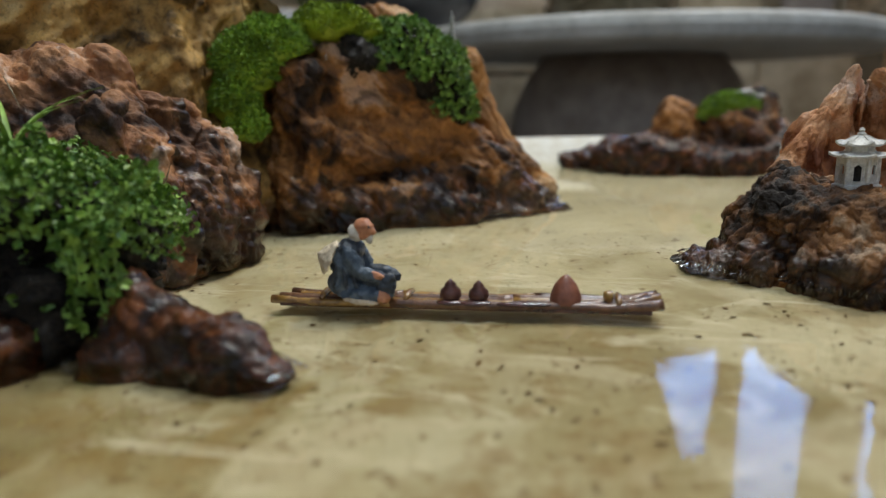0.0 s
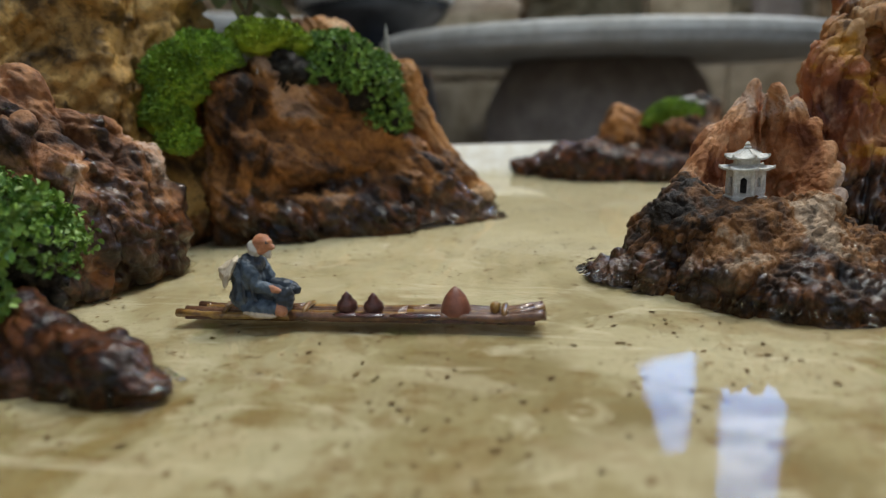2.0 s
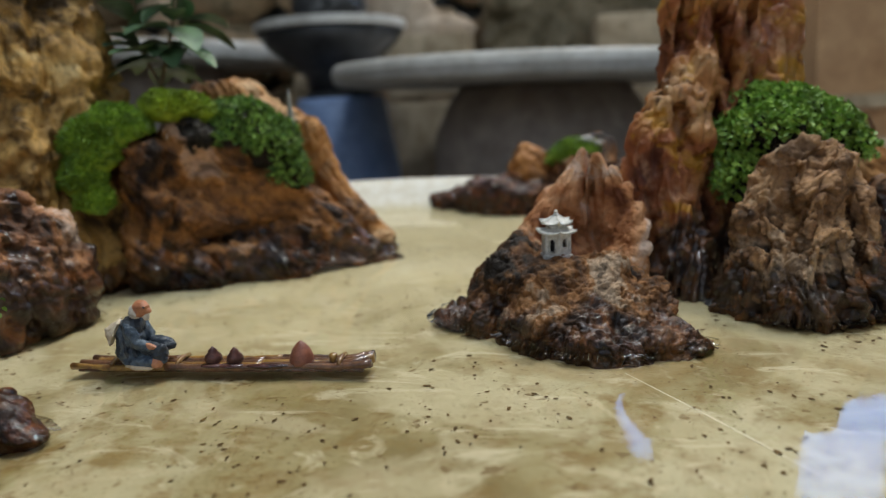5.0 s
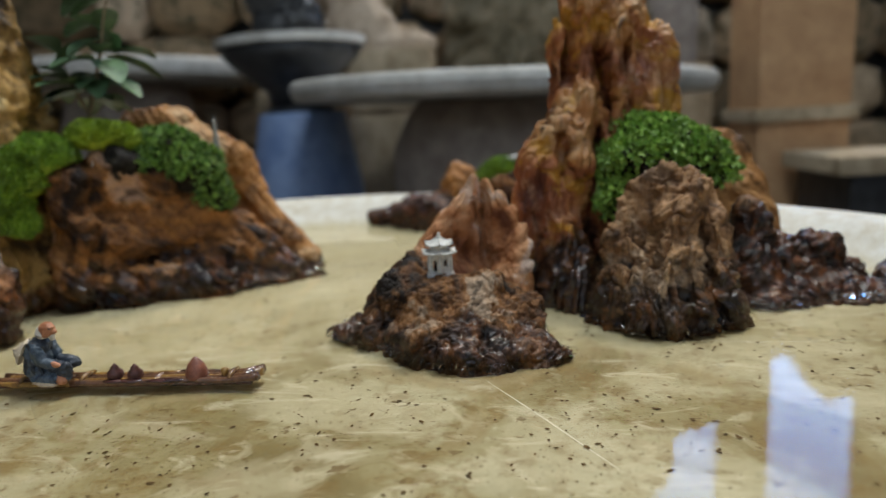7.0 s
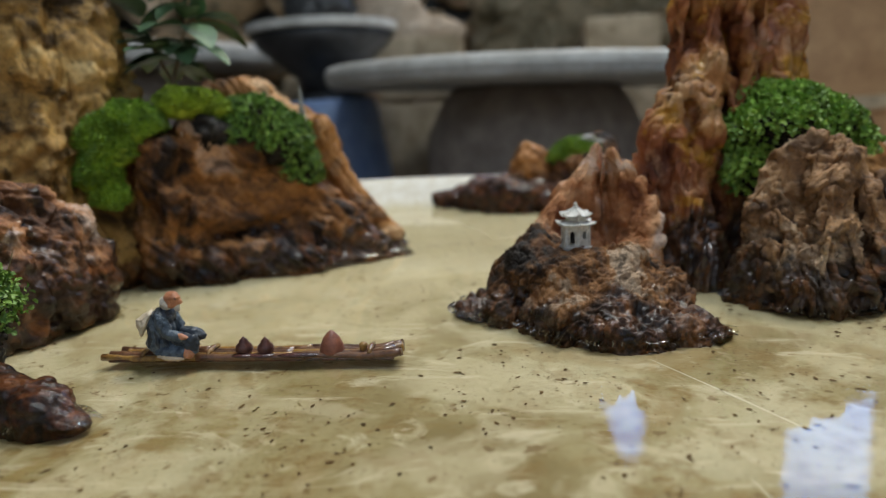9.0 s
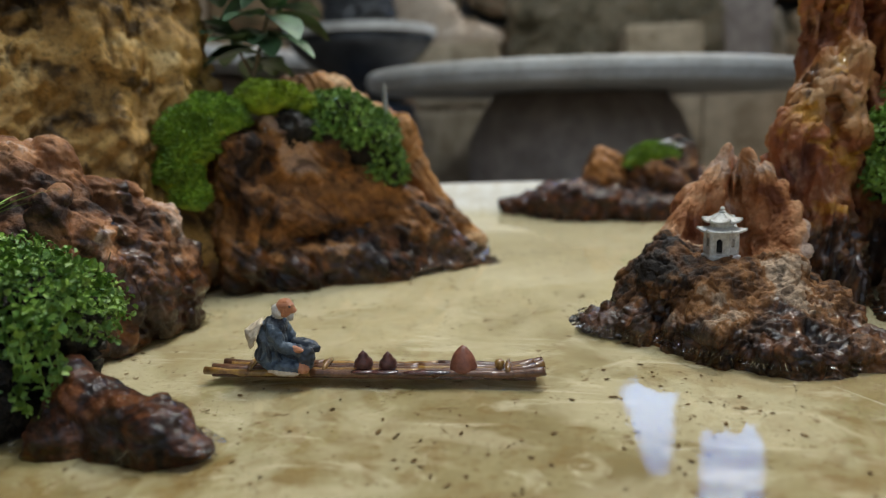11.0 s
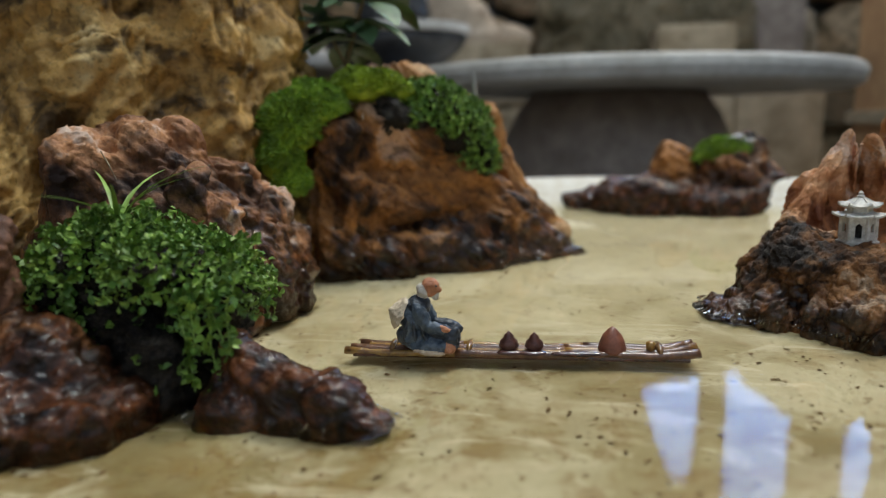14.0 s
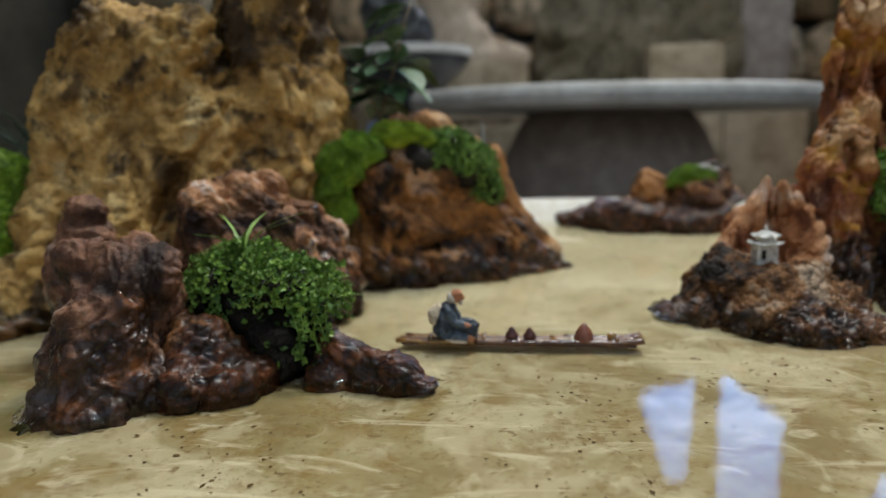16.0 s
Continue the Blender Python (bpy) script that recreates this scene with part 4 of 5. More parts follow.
# ---- raft and figure ----
def raft():
    thing = holder("raft", (-0.004, 0.341, -0.002), "brown and ochre glazed clay bamboo raft afloat", "raft")
    rr = random.Random(3)
    a, b = Vector((-0.1035, 0.3515, 0.0014)), Vector((0.0965, 0.3430, 0.0018))
    along = (b - a).normalized()
    across = Vector((-along.y, along.x, 0))
    for k in range(5):
        off = (k - 2) * 0.0037
        s, e = (0.0, 0.010, 0.003, 0.014, 0.006)[k] - 0.003, (0.0, -0.004, 0.001, -0.005, -0.001)[k]
        phase = rr.uniform(0, 6)
        for piece, (f0, f1) in enumerate(((0.0, 0.30), (0.30, 0.66), (0.66, 1.0))):
            pts, radii = [], []
            for j in range(15):
                f = f0 + (f1 - f0) * j / 14 + (0.03 * math.sin(phase + 3 * k) if 0 < f0 + (f1 - f0) * j / 14 < 1 else 0)
                p = a.lerp(b, f) + across * (off + 0.0005 * math.sin(9 * f + phase)) + along * (s * (1 - f) + e * f)
                lift = 0.0032 * max(0.0, (f - 0.86) / 0.14) ** 2 + 0.0008 * max(0, (0.1 - f) / 0.1)
                pts.append(p + Vector((0, 0, lift + 0.0004 * math.sin(14 * f + 2 * phase) + rr.uniform(-0.0002, 0.0002))))
                node = 1.16 if j in (0, 14) else 1.0
                radii.append((0.0022 + 0.0006 * max(0.0, (f - 0.9) / 0.1)) * node * rr.uniform(0.90, 1.08))
            part("pole", tube(pts, radii, 10), raft_ochre if (k * 2 + piece) % 3 == 0 else raft_wood, thing, smooth=True)
    base = bmesh.new()
    mid = a.lerp(b, 0.5)
    box(base, ((b - a).length * 0.97, 0.0180, 0.0026), pose(mid.x - 0.001, mid.y, 0.0002, 0, 0, math.degrees(math.atan2(along.y, along.x))), 0.0012)
    part("base", base, raft_maroon, thing, "dark wet maroon clay base")
    for f in (0.13, 0.36, 0.9):
        p = a.lerp(b, f)
        part("crossbar", tube([p - across * 0.0085 + Vector((0, 0, 0.0022)), p - across * 0.005 + Vector((0, 0, 0.0036)), p + Vector((0, 0, 0.0042)), p + across * 0.0085 + Vector((0, 0, 0.0028))], [0.0013, 0.0017, 0.0018, 0.0014], 8), raft_ochre, thing, smooth=True)


def ball(bm, at, size, mat, turn=(0, 0, 0), sub=3):
    """An ellipsoid in millimetres with its material slot."""
    m = Matrix.LocRotScale([v * 0.001 for v in at], Euler([radians(v) for v in turn]), [v * 0.001 for v in size])
    for v in (made := bmesh.ops.create_icosphere(bm, subdivisions=sub, radius=1.0, matrix=m))["verts"]:
        for f in v.link_faces:
            f.material_index = mat
            f.smooth = True
    return made["verts"]


def figurine():
    """A seated clay fisherman, plain rounded forms. Slots: robe, dark robe, skin, hair, straw."""
    bm = bmesh.new()
    ball(bm, (-8, 0, 8), (11, 9, 7.5), 0)
    ball(bm, (-8.5, 0, 17), (8, 9, 11), 0, (0, -8, 0))
    ball(bm, (-6, 0, 25), (6.5, 8, 6), 1, (0, 12, 0))
    ball(bm, (-3, -7, 20), (4, 3.5, 9), 0, (0, -24, 0))
    ball(bm, (3, -7.5, 14.5), (7.5, 3.2, 3.4), 0, (0, 14, 0))
    ball(bm, (-3, 7, 20), (4, 3.5, 9), 0, (0, -24, 0))
    ball(bm, (8, -4.5, 11), (9, 4.5, 4.6), 1, (0, 12, 0))
    ball(bm, (8, 5, 11.5), (9, 4.5, 4.6), 1, (0, 12, 0))
    ball(bm, (12, -5, 8), (5, 4.5, 7), 1, (0, 18, 0))
    ball(bm, (2, -6, 4), (14, 6, 4.4), 0)
    ball(bm, (8.5, -8, 14.5), (3.4, 2, 1.8), 2, (0, 20, 0), 2)
    ball(bm, (11, -8.5, 3.4), (4.2, 2.8, 3.2), 2, (0, 24, 0), 2)
    ball(bm, (1, -10.5, 1.4), (9, 2.6, 1.7), 4, (0, 6, 0), 2)
    ball(bm, (0.5, 0, 35.5), (4.8, 4.6, 5.6), 2, (0, 10, 0))
    ball(bm, (5, 0, 34), (1.3, 1.2, 1.5), 2, (0, 0, 0), 2)
    ball(bm, (-2.8, 0, 33.8), (4.4, 4.9, 4.4), 3, (0, 35, 0))
    ball(bm, (3.2, 0, 30.6), (2.3, 2.6, 2.5), 3, (0, 20, 0), 2)
    ball(bm, (4.2, -2.6, 37), (0.9, 0.6, 0.5), 1, (0, 0, 0), 1)
    hat = bmesh.ops.create_cone(bm, cap_ends=True, segments=20, radius1=0.0100, radius2=0.0008, depth=0.0065, matrix=pose(-0.0185, -0.004, 0.0225, 0, -66, 22))
    for v in hat["verts"]:
        for f in v.link_faces:
            f.material_index = 4
    ball(bm, (4.6, 0, 37.6), (1.2, 3.2, 0.8), 2, (0, 20, 0), 2)
    ball(bm, (0.5, -4.4, 35), (1.0, 0.8, 1.6), 2, (0, 0, 0), 2)
    for x, z, lean in ((-12, 13, 12), (-7, 12, -6), (-2, 11, -20)):
        ball(bm, (x, -8.6, z), (1.0, 1.2, 6.5), 1, (0, lean, 0), 2)
    bm.faces.ensure_lookup_table()
    tree = BVHTree.FromBMesh(bm)
    slots = [f.material_index for f in bm.faces]
    me = fused(bm, 0.0006, 1)
    me.polygons.foreach_set("material_index", [slots[tree.find_nearest(p.center)[2]] for p in me.polygons])
    co, no = np.empty(len(me.vertices) * 3), np.empty(len(me.vertices) * 3)
    me.vertices.foreach_get("co", co), me.vertices.foreach_get("normal", no)
    rough = [noise.fractal(Vector(p) * 260, 0.8, 2.0, 3) * 0.0008 for p in co.reshape(-1, 3)]
    me.vertices.foreach_set("co", co + no * np.repeat(rough, 3))
    me.polygons.foreach_set("use_smooth", [True] * len(me.polygons))
    ob = part("fisherman_figurine", me, (robe_paint, robe_dark, skin_paint, hair_paint, straw_paint))
    ob.matrix_world = ob.matrix_basis = pose(-0.0545, 0.346, 0.0030, 0, 0, -4) @ Matrix.Diagonal((1.1, 1.1, 1.06, 1))
    tagged(ob, "seated old fisherman clay figurine in blue-grey robe", "figurine")


raft()
figurine()
puddle = bmesh.new()
for x, y, a, b in ((-0.0085, 0.3395, 0.0075, 0.0035), (0.0050, 0.3390, 0.0085, 0.0038), (0.0300, 0.3375, 0.0150, 0.0028)):
    bmesh.ops.create_icosphere(puddle, subdivisions=3, radius=1.0, matrix=pose(x, y, 0.0030) @ Matrix.Diagonal((a, b, 0.0016, 1)))
glaze = fused(puddle, 0.0006, 2)
glaze.polygons.foreach_set("use_smooth", [True] * len(glaze.polygons))
part("glaze", glaze, raft_maroon, bpy.data.objects["raft"], "glossy dark maroon glaze round the jars")
for x, y, s in ((-0.0085, 0.344, 1.0), (0.0062, 0.3435, 0.95)):
    bm = lathe([(0.0035 * s, 0), (0.0058 * s, 0.003 * s), (0.0052 * s, 0.006 * s), (0.0028 * s, 0.0082 * s), (0.0030 * s, 0.0092 * s), (0.0012 * s, 0.0108 * s), (0.0004, 0.0118 * s)], 20, pose(x, y, 0.0027))
    jar = part("clay_jar", bm, jar_paint, smooth=True)
    tagged(jar, "tiny dark brown glazed clay jar on the raft", "jar", "jars on the raft")
bm = lathe([(0.0078, 0), (0.0080, 0.0015), (0.0072, 0.0055), (0.0055, 0.0095), (0.0026, 0.0130), (0.0006, 0.0146)], 24, pose(0.0505, 0.3435, 0.0027))
tagged(part("cone_basket", bm, cone_paint, smooth=True), "small red-brown cone basket on the raft", "basket")
bm = lathe([(0.0022, 0), (0.0026, 0.004), (0.0028, 0.0055), (0.0015, 0.0066)], 14, pose(0.0715, 0.3415, 0.0027))
tagged(part("stub_post", bm, raft_ochre, smooth=True), "short ochre stub on the raft's end", "post")


# ---- pavilion and stupa ----
def curved_roof(width, height, lip, corners=6, seg=8):
    """A pagoda roof with upturned corners: rings that pull in towards the ridge."""
    bm = bmesh.new()
    rings = []
    n = corners * seg
    for r, z in ((0.62, -0.0), (1.0, 0.0), (1.0, lip), (0.80, lip + height * 0.22), (0.58, lip + height * 0.48), (0.36, lip + height * 0.8), (0.2, lip + height)):
        ring = []
        for k in range(n):
            a = 2 * math.pi * k / n
            near = abs(((k % seg) / seg) - 0.5) * 2
            poly = math.cos(math.pi / corners) / math.cos((a % (2 * math.pi / corners)) - math.pi / corners)
            up = 0.36 * height * near ** 3 * (r > 0.7) * r
            ring.append(bm.verts.new((width * r * poly * (1 + 0.08 * near ** 3) * math.cos(a), width * r * poly * (1 + 0.08 * near ** 3) * math.sin(a), z + up)))
        rings.append(ring)
    for p, q in zip(rings, rings[1:]):
        for k in range(n):
            bm.faces.new((p[k], p[(k + 1) % n], q[(k + 1) % n], q[k]))
    bm.faces.new(rings[0][::-1]), bm.faces.new(rings[-1])
    return bm


def hexagon(radius, low, high, m=Matrix()):
    return lathe([(radius, low), (radius, high)], 6, m)


def pavilion():
    thing = holder("toy_pavilion", (0.2205, 0.432, 0.047), "tiny white ceramic pavilion on the rock islet", "pavilion")
    at = pose(0.2205, 0.4300, 0.0468, 0, 0, -24) @ Matrix.Diagonal((1.06, 1.06, 1.0, 1))

    def put(name, bm, mat=white_glaze, label="", parent=thing):
        bm.transform(at)
        return part(name, bm, mat, parent, label)

    put("plinth", lathe([(0.0118, 0), (0.0118, 0.0022), (0.0104, 0.0030), (0.0104, 0.0046)], 6))
    # solid near-black core, painted in place of the shaded interior
    put("core", hexagon(0.0050, 0.0046, 0.018), inside_shade, "solid core painted dark for the shade inside")
    for k in range(6):
        a, c = math.pi / 3 * k, math.pi / 3 * (k + 0.5)
        put("column", lathe([(0.0015, 0.0046), (0.0013, 0.0185)], 8, pose(0.0092 * math.cos(a), 0.0092 * math.sin(a), 0)))
        m = pose(0.0079 * math.cos(c), 0.0079 * math.sin(c), 0, 0, 0, math.degrees(c))
        bm = box(bmesh.new(), (0.0012, 0.0080, 0.0042), m @ pose(0, 0, 0.0164))
        low = 0.0046 if k % 2 == 0 else 0.0085
        if k % 2:
            box(bm, (0.0012, 0.0080, 0.0040), m @ pose(0, 0, 0.0066))
        for s in (-1, 1):
            box(bm, (0.0012, 0.0023, 0.0143 - low), m @ pose(0, s * 0.0029, (0.0143 + low) / 2))
            box(bm, (0.0012, 0.0015, 0.0015), m @ pose(0, s * 0.0016, 0.0141, 45, 0, 0))
        put("wall_panel", bm)
    for name, w, h, z in (("lower_roof", 0.0138, 0.0036, 0.0182), ("upper_roof", 0.0112, 0.0050, 0.0245)):
        bm = curved_roof(w, h, 0.0012)
        bm.transform(pose(0, 0, z))
        roof = put(name, bm)
        for k in range(6):
            c, q = math.cos(math.pi / 3 * k), math.sin(math.pi / 3 * k)
            rib = [(w * r * c, w * r * q, z + u) for r, u in ((1.07, 0.0014 + h * 0.36), (0.82, 0.0012 + h * 0.24), (0.58, 0.0012 + h * 0.5), (0.36, 0.0012 + h * 0.82), (0.2, 0.0012 + h))]
            put("ridge", tube(rib, [0.0005, 0.0005, 0.0005, 0.0005, 0.0004], 6), parent=roof)
    put("drum", hexagon(0.0070, 0.0205, 0.0250))
    put("finial", lathe([(0.002, 0.0302), (0.0022, 0.0317), (0.0011, 0.0327), (0.0016, 0.0337), (0.0003, 0.0352)], 10))


def stupa():
    thing = holder("toy_stupa", (-0.0445, 0.673, 0.148), "slim grey many-tiered ceramic stupa on the ridge", "stupa")
    z = 0.146
    for k in range(8):
        r = 0.0052 * (1 - 0.085 * k)
        part("tier", lathe([(r * 0.72, z), (r * 0.72, z + 0.0026), (r * 1.05, z + 0.0030), (r * 0.95, z + 0.0037), (r * 0.6, z + 0.0044)], 12, pose(-0.0445, 0.673, 0)), grey_glaze, thing)
        z += 0.0043
    part("spire", lathe([(0.0014, z), (0.0010, z + 0.002), (0.0003, z + 0.006)], 8, pose(-0.0445, 0.673, 0)), grey_glaze, thing)


pavilion()
stupa()


# ---- sapling, sprout, spiky plant ----
def broad_leaf(base, ahead, up, length, width):
    """A cupped oval leaf with a midrib fold and a pointed tip."""
    bm = bmesh.new()
    ahead, up = Vector(ahead).normalized(), Vector(up)
    side = ahead.cross(up).normalized()
    up = side.cross(ahead)
    rows = []
    for j in range(8):
        f = j / 7
        w = width * 0.5 * math.sin(math.pi * min(1, f * 0.94 + 0.03)) ** 0.75
        p = Vector(base) + ahead * length * f - up * length * 0.25 * f * f
        rows.append([bm.verts.new(p + side * w * s + up * abs(s) * w * 0.28) for s in (-1, -0.5, 0, 0.5, 1)])
    for a, b in zip(rows, rows[1:]):
        for k in range(4):
            bm.faces.new((a[k], a[k + 1], b[k + 1], b[k]))
    return bm


def sapling():
    thing = holder("sapling", (-0.171, 0.64, 0.175), "young green sapling with thin pale stem", "plant")
    stem = [Vector((-0.171, 0.64, 0.172)), Vector((-0.170, 0.64, 0.195)), Vector((-0.160, 0.641, 0.225)), Vector((-0.148, 0.642, 0.26)), Vector((-0.138, 0.643, 0.30)), Vector((-0.124, 0.643, 0.335))]
    trunk = part("stem", tube(stem, [0.0030, 0.0026, 0.0022, 0.0017, 0.0013, 0.0008]), bark, thing, smooth=True)
    fork = [Vector((-0.170, 0.64, 0.195)), Vector((-0.186, 0.645, 0.225)), Vector((-0.198, 0.648, 0.262))]
    bough = part("branch", tube(fork, [0.002, 0.0015, 0.0008]), bark, thing, smooth=True)
    rr = random.Random(8)
    for k in range(36):
        if k < 24:
            f = rr.uniform(1.6, 5)
            i = min(int(f), 4)
            p = stem[i].lerp(stem[i + 1], f - i)
        else:
            f = rr.uniform(0.5, 2)
            i = min(int(f), 1)
            p = fork[i].lerp(fork[i + 1], f - i)
        a = rr.uniform(0, 2 * math.pi)
        ahead = Vector((math.cos(a), math.sin(a), rr.uniform(-0.4, 0.5)))
        size = rr.uniform(0.036, 0.060)
        foot = p + ahead.normalized() * 0.006
        part("leaf", broad_leaf(foot, ahead, (0, 0, 1), size, size * 0.62), sapling_green, trunk if k < 24 else bough, smooth=True)


def blades(name, label, at, count, length, width, material, spread, seed, droop=0.5):
    thing = holder(name, at, label, "plant")
    rr = random.Random(seed)
    for k in range(count):
        a = rr.uniform(0, 2 * math.pi)
        out = Vector((math.cos(a), math.sin(a), 0)) * spread
        bm = bmesh.new()
        side = Vector((-math.sin(a), math.cos(a), 0))
        l = length * rr.uniform(0.6, 1.1)
        rows = []
        for j in range(7):
            f = j / 6
            p = Vector(at) + out * l * f * (0.4 + f * droop) + Vector((0, 0, l * (f - 0.55 * droop * f * f)))
            w = width * (1 - f) ** 0.6 * (0.5 + 0.5 * min(1, f * 4)) * 0.5
            rows.append([bm.verts.new(p - side * w), bm.verts.new(p + Vector((0, 0, -w * 0.4))), bm.verts.new(p + side * w)])
        for p, q in zip(rows, rows[1:]):
            for i in range(2):
                bm.faces.new((p[i], p[i + 1], q[i + 1], q[i]))
        part("blade", bm, material, thing, smooth=True)


sapling()
blades("grass_sprout", "pale green grass sprout in the creeper", (-0.222, 0.314, 0.084), 8, 0.054, 0.0036, sprout_green, 1.0, 3, 0.7)
blades("strap_plant", "dark strap-leaved plant beside the cliff rock", (-0.62, 0.62, 0.14), 46, 0.16, 0.010, dark_leaf, 0.9, 5, 0.8)


# ---- trailing strands of the front creeper ----
def strand(parent, points, seed, leaf=0.0055):
    rr = np.random.default_rng(seed)
    pts = [Vector(p) for p in points]
    part("strand", tube(pts, [0.0005] * len(pts), 5), sprout_green, parent, "thin trailing stem")
    spots, ups = [], []
    for a, b in zip(pts, pts[1:]):
        for f in (0.1, 0.3, 0.5, 0.7, 0.9):
            for _ in range(3):
                spots.append(a.lerp(b, f))
                ups.append(Vector((rr.uniform(-1, 1), rr.uniform(-1, 0.2), rr.uniform(-0.1, 1))).normalized())
    verts, faces = leaf_shapes(spots, ups, leaf, leaf * 0.8, rr)
    tagged(part("strand_leaves", mesh_of("strand_leaves", verts, faces, False), creeper_green, parent), kind="stuff")


rr = random.Random(21)
for k in range(9):
    x, y, z = rr.uniform(-0.245, -0.20), rr.uniform(0.268, 0.29), rr.uniform(0.035, 0.06)
    drop = rr.uniform(0.012, 0.045) if k > 4 else rr.uniform(0.035, 0.05)
    if k <= 4:
        x = -0.168 + 0.006 * k
        y, z = 0.272, 0.05
    strand(front_creeper, [(x, y + 0.012, z + 0.012), (x + rr.uniform(-0.004, 0.004), y, z), (x + rr.uniform(-0.006, 0.006), y - 0.003, z - drop * 0.5), (x + rr.uniform(-0.008, 0.008), y - 0.004, max(z - drop, 0.004))], k)
for k in range(10):
    a = rr.uniform(-0.2, 3.3)
    x, y, z = -0.20 + 0.05 * math.cos(a), 0.31 + rr.uniform(-0.02, 0.01), 0.062 + 0.024 * math.sin(a)
    strand(front_creeper, [(x, y, z), (x + 0.008 * math.cos(a), y - 0.003, z + 0.008), (x + 0.019 * math.cos(a), y - 0.006, z + 0.008 * math.sin(a) + 0.004)], 40 + k, 0.005)


grow = np.random.default_rng(31)
spots, nor = scatter_on(clod.data, 210, grow, -0.2)
verts, faces = leaf_shapes(np.repeat(spots[::3], 3, axis=0), np.repeat(nor[::3], 3, axis=0), 0.0046, 0.0038, grow)
tagged(part("low_leaves", mesh_of("low_leaves", verts, faces, False), creeper_green, front_creeper), kind="stuff")


# ---- twigs and pebbles ----
for pts, mat, label in (
    ([(-0.1440, 0.588, 0.146), (-0.1435, 0.585, 0.139), (-0.1425, 0.584, 0.131)], hair_paint, "short pale twig on the islet"),
    ([(-0.252, 0.352, 0.125), (-0.246, 0.349, 0.117), (-0.241, 0.347, 0.108)], bark, "thin straw twig against the ridge"),
    ([(-0.168, 0.352, 0.060), (-0.163, 0.350, 0.068), (-0.159, 0.349, 0.076)], bark, "thin straw twig against the ridge"),
    ([(-0.142, 0.300, 0.052), (-0.128, 0.296, 0.056), (-0.120, 0.294, 0.055)], sprout_green, "pale leafless creeper stem"),
):
    tagged(part("twig", tube(pts, [0.0004, 0.0005, 0.0002], 6), mat), label, "twig")
for x, y, z, r in ((0.312, 0.975, 0.098, 0.011), (0.330, 0.972, 0.094, 0.008)):
    bm = bmesh.new()
    bmesh.ops.create_icosphere(bm, subdivisions=2, radius=r, matrix=pose(x, y, z) @ Matrix.Diagonal((1.2, 1, 0.6, 1)))
    for v in bm.verts:
        v.co += noise.noise_vector(v.co * 90) * r * 0.25
    tagged(part("pebble", bm, grey_glaze, smooth=True), "small pale pebble lying on moss", "pebble", "pale pebbles")


# ---- scratches on the tray floor ----
for pts in ([(0.253, 0.338), (0.285, 0.281), (0.318, 0.219)], [(0.37, 0.405), (0.46, 0.392), (0.56, 0.385)], [(0.262, 0.20), (0.268, 0.17), (0.262, 0.14)]):
    bm = bmesh.new()
    rows = [[bm.verts.new((x + d, y + d * 0.5, -0.0058)) for d in (-w, w)] for (x, y), w in zip(pts, (0.0002, 0.0007, 0.0002))]
    for a, b in zip(rows, rows[1:]):
        bm.faces.new((a[0], a[1], b[1], b[0]))
    part("scratch", bm, pale_line, tray_ob, "pale scratch line")


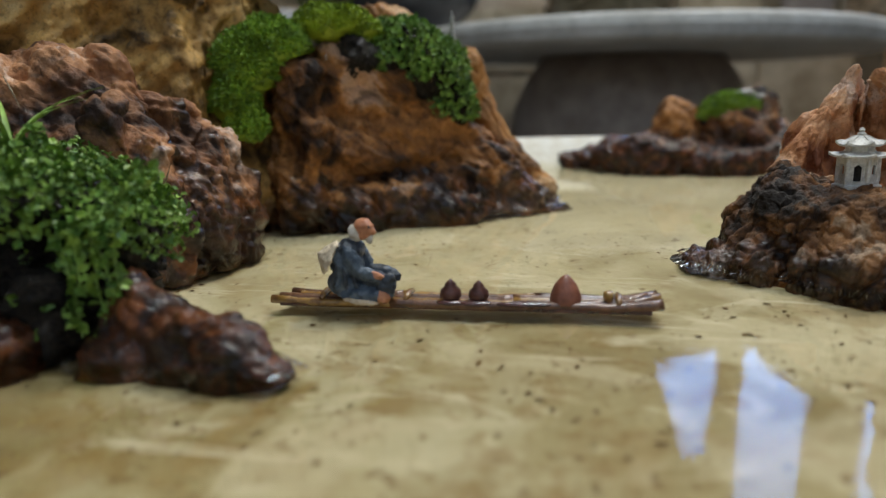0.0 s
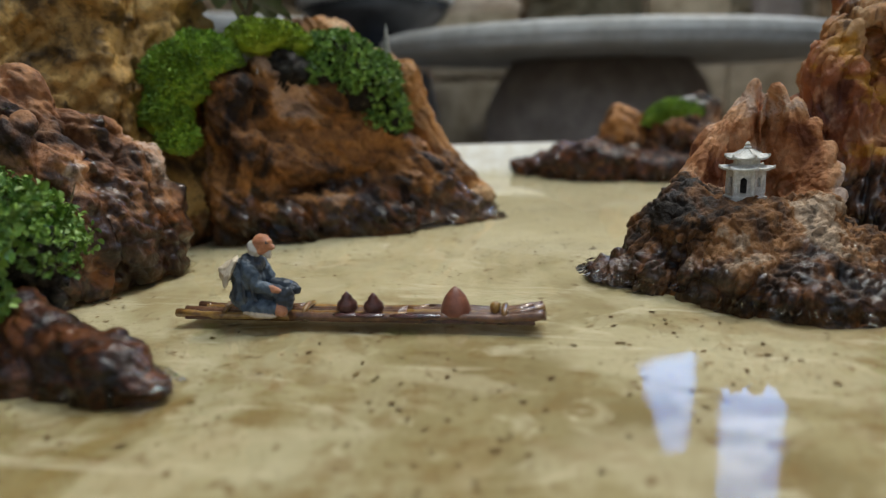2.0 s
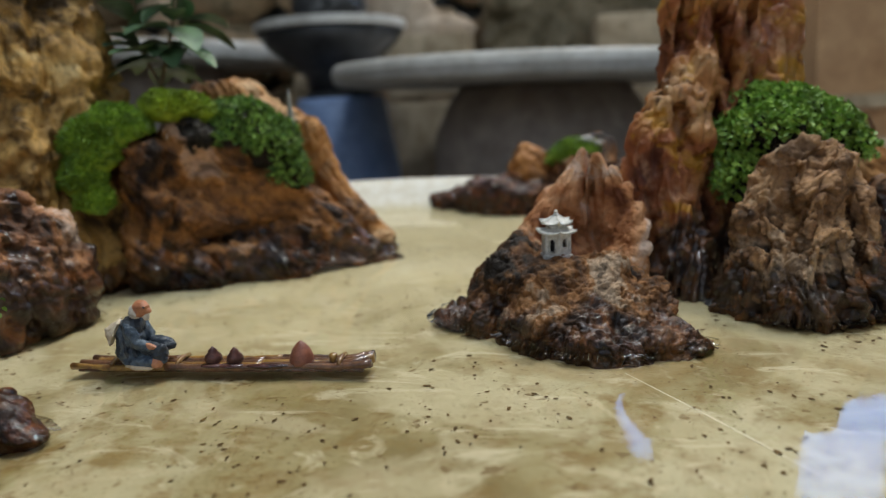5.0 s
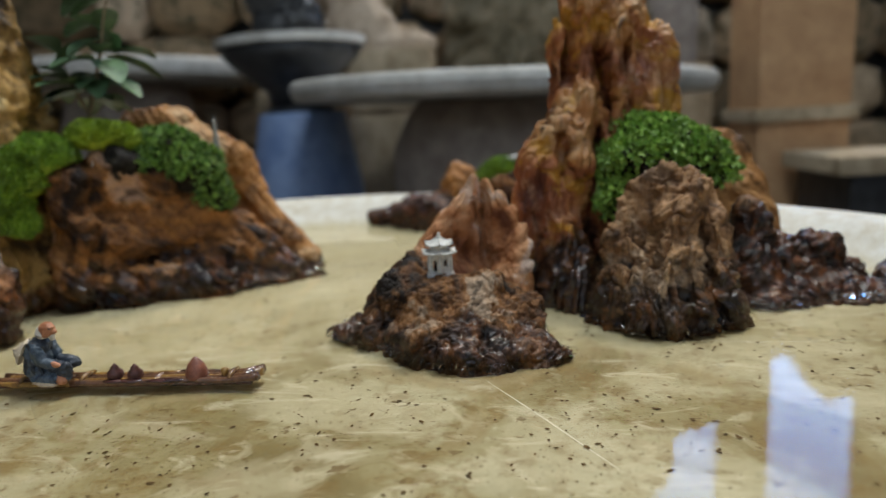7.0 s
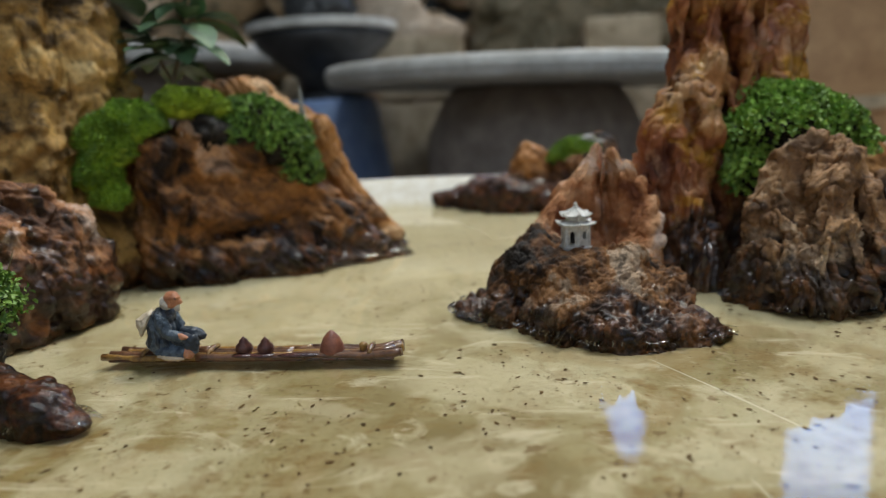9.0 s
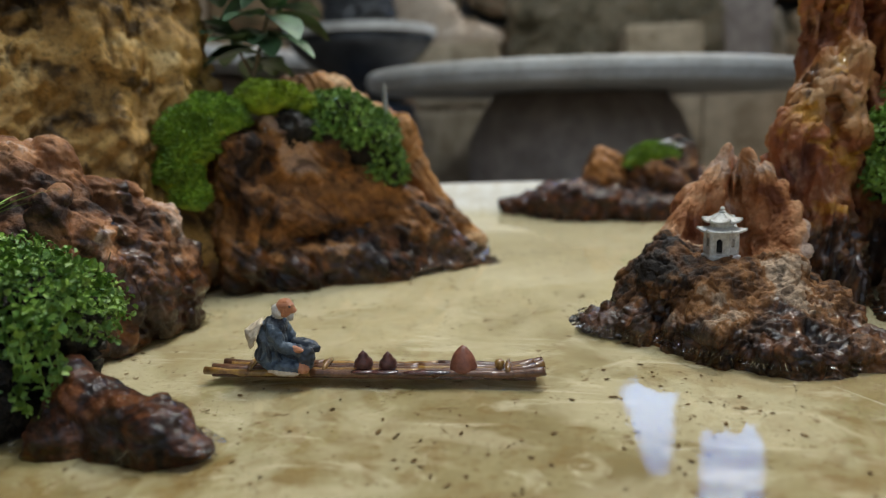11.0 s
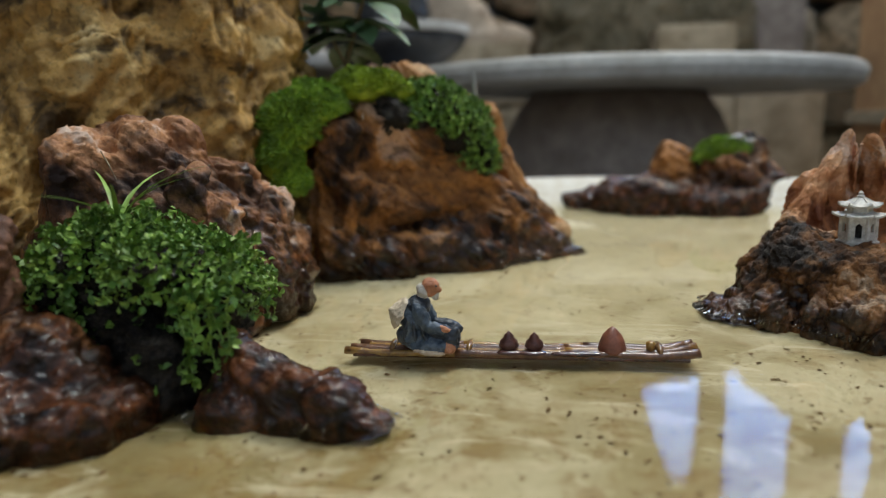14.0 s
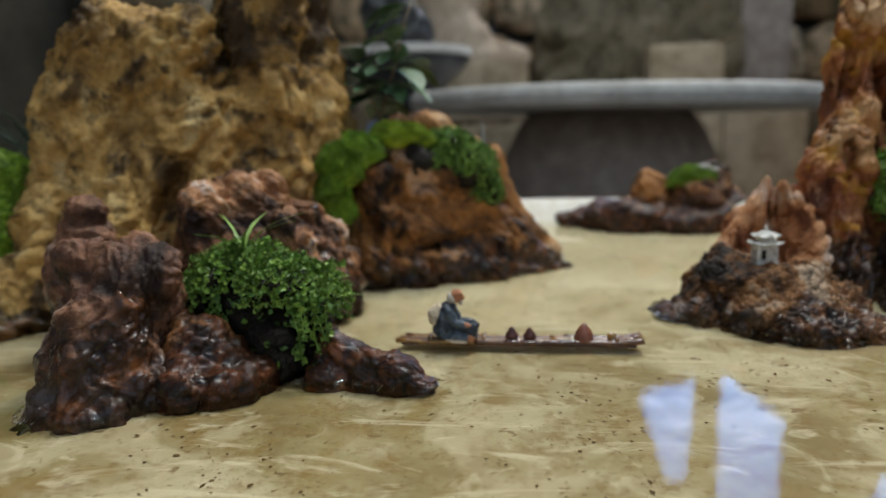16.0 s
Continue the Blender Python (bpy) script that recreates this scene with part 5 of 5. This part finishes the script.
# ---- debris on the tray floor ----
def debris():
    rng = np.random.default_rng(12)
    verts, faces = [], []
    for k in range(21000):
        x, y = rng.uniform(-0.3, 0.6), rng.uniform(-0.05, 0.75)
        if noise.noise(Vector((x * 9, y * 9, 3.0))) + rng.uniform(-0.35, 0.35) < 0.0:
            continue
        s = 0.00022 + 0.0013 * rng.random() ** 7
        n, a0, base = 6, rng.uniform(0, 6.3), len(verts)
        st = rng.uniform(1, 2.2)
        ang = rng.uniform(0, 3.14)
        for j in range(n):
            a = a0 + 2 * math.pi * j / n
            r = s * rng.uniform(0.6, 1.2)
            u, v = r * st * math.cos(a), r * math.sin(a)
            verts.append((x + u * math.cos(ang) - v * math.sin(ang), y + u * math.sin(ang) + v * math.cos(ang), -0.0054))
        verts.append((x, y, -0.0054 + s * 0.25))
        faces += [(base + j, base + (j + 1) % n, base + n) for j in range(n)]
    ob = part("floor_debris", mesh_of("floor_debris", verts, faces), soil_brown)
    tagged(ob, "scattered dark brown specks on the tray floor", "debris", kind="stuff")


soil_brown = plain("soil_brown", (0.055, 0.031, 0.011), (0.19, 0.11, 0.040), 0.7, 200)
debris()


# ---- stacked stones of the garden wall ----
def wall_stones(parent):
    n = Nodes("stacked_stone")
    rnd = n.add("ObjectInfo").outputs["Random"]
    col = n.ramp(rnd, [(0.0, (0.13, 0.085, 0.045)), (0.35, (0.34, 0.225, 0.12)), (0.7, (0.54, 0.385, 0.235)), (1.0, (0.70, 0.54, 0.38))])
    a = n.noise(9, 6, 0.7)
    col = n.mix(n.ramp(a, [(0.45, 0.0), (0.62, 0.8)]), col, (0.035, 0.042, 0.018))
    mat = n.done(col, 0.85, n.bump(a, 0.8, 0.02))
    rr = random.Random(17)
    meshes = []
    for k in range(6):
        bm = bmesh.new()
        bmesh.ops.create_icosphere(bm, subdivisions=2, radius=0.62)
        for v in bm.verts:
            v.co = Vector([max(-0.5, min(0.5, c)) for c in v.co]) + noise.noise_vector(v.co * 2 + Vector((k * 7, 0, 0))) * 0.07
        me = bpy.data.meshes.new("stone")
        bm.to_mesh(me)
        bm.free()
        me.materials.append(mat)
        meshes.append(me)
    z = -0.3
    while z < 1.1:
        h = rr.uniform(0.18, 0.4)
        x = -2.7
        while x < 3.6:
            w = rr.uniform(0.26, 0.8)
            ob = new("stone", rr.choice(meshes))
            ob.parent = parent
            ob.matrix_basis = parent.matrix_world.inverted() @ pose(x + w / 2, 4.15 + rr.uniform(-0.04, 0.04), z + h / 2, 0, rr.uniform(-4, 4), 0) @ Matrix.Diagonal((w * 0.98, 0.28, h * 0.98, 1))
            x += w
        z += h


wall_stones(bpy.data.objects["wall_garden"])
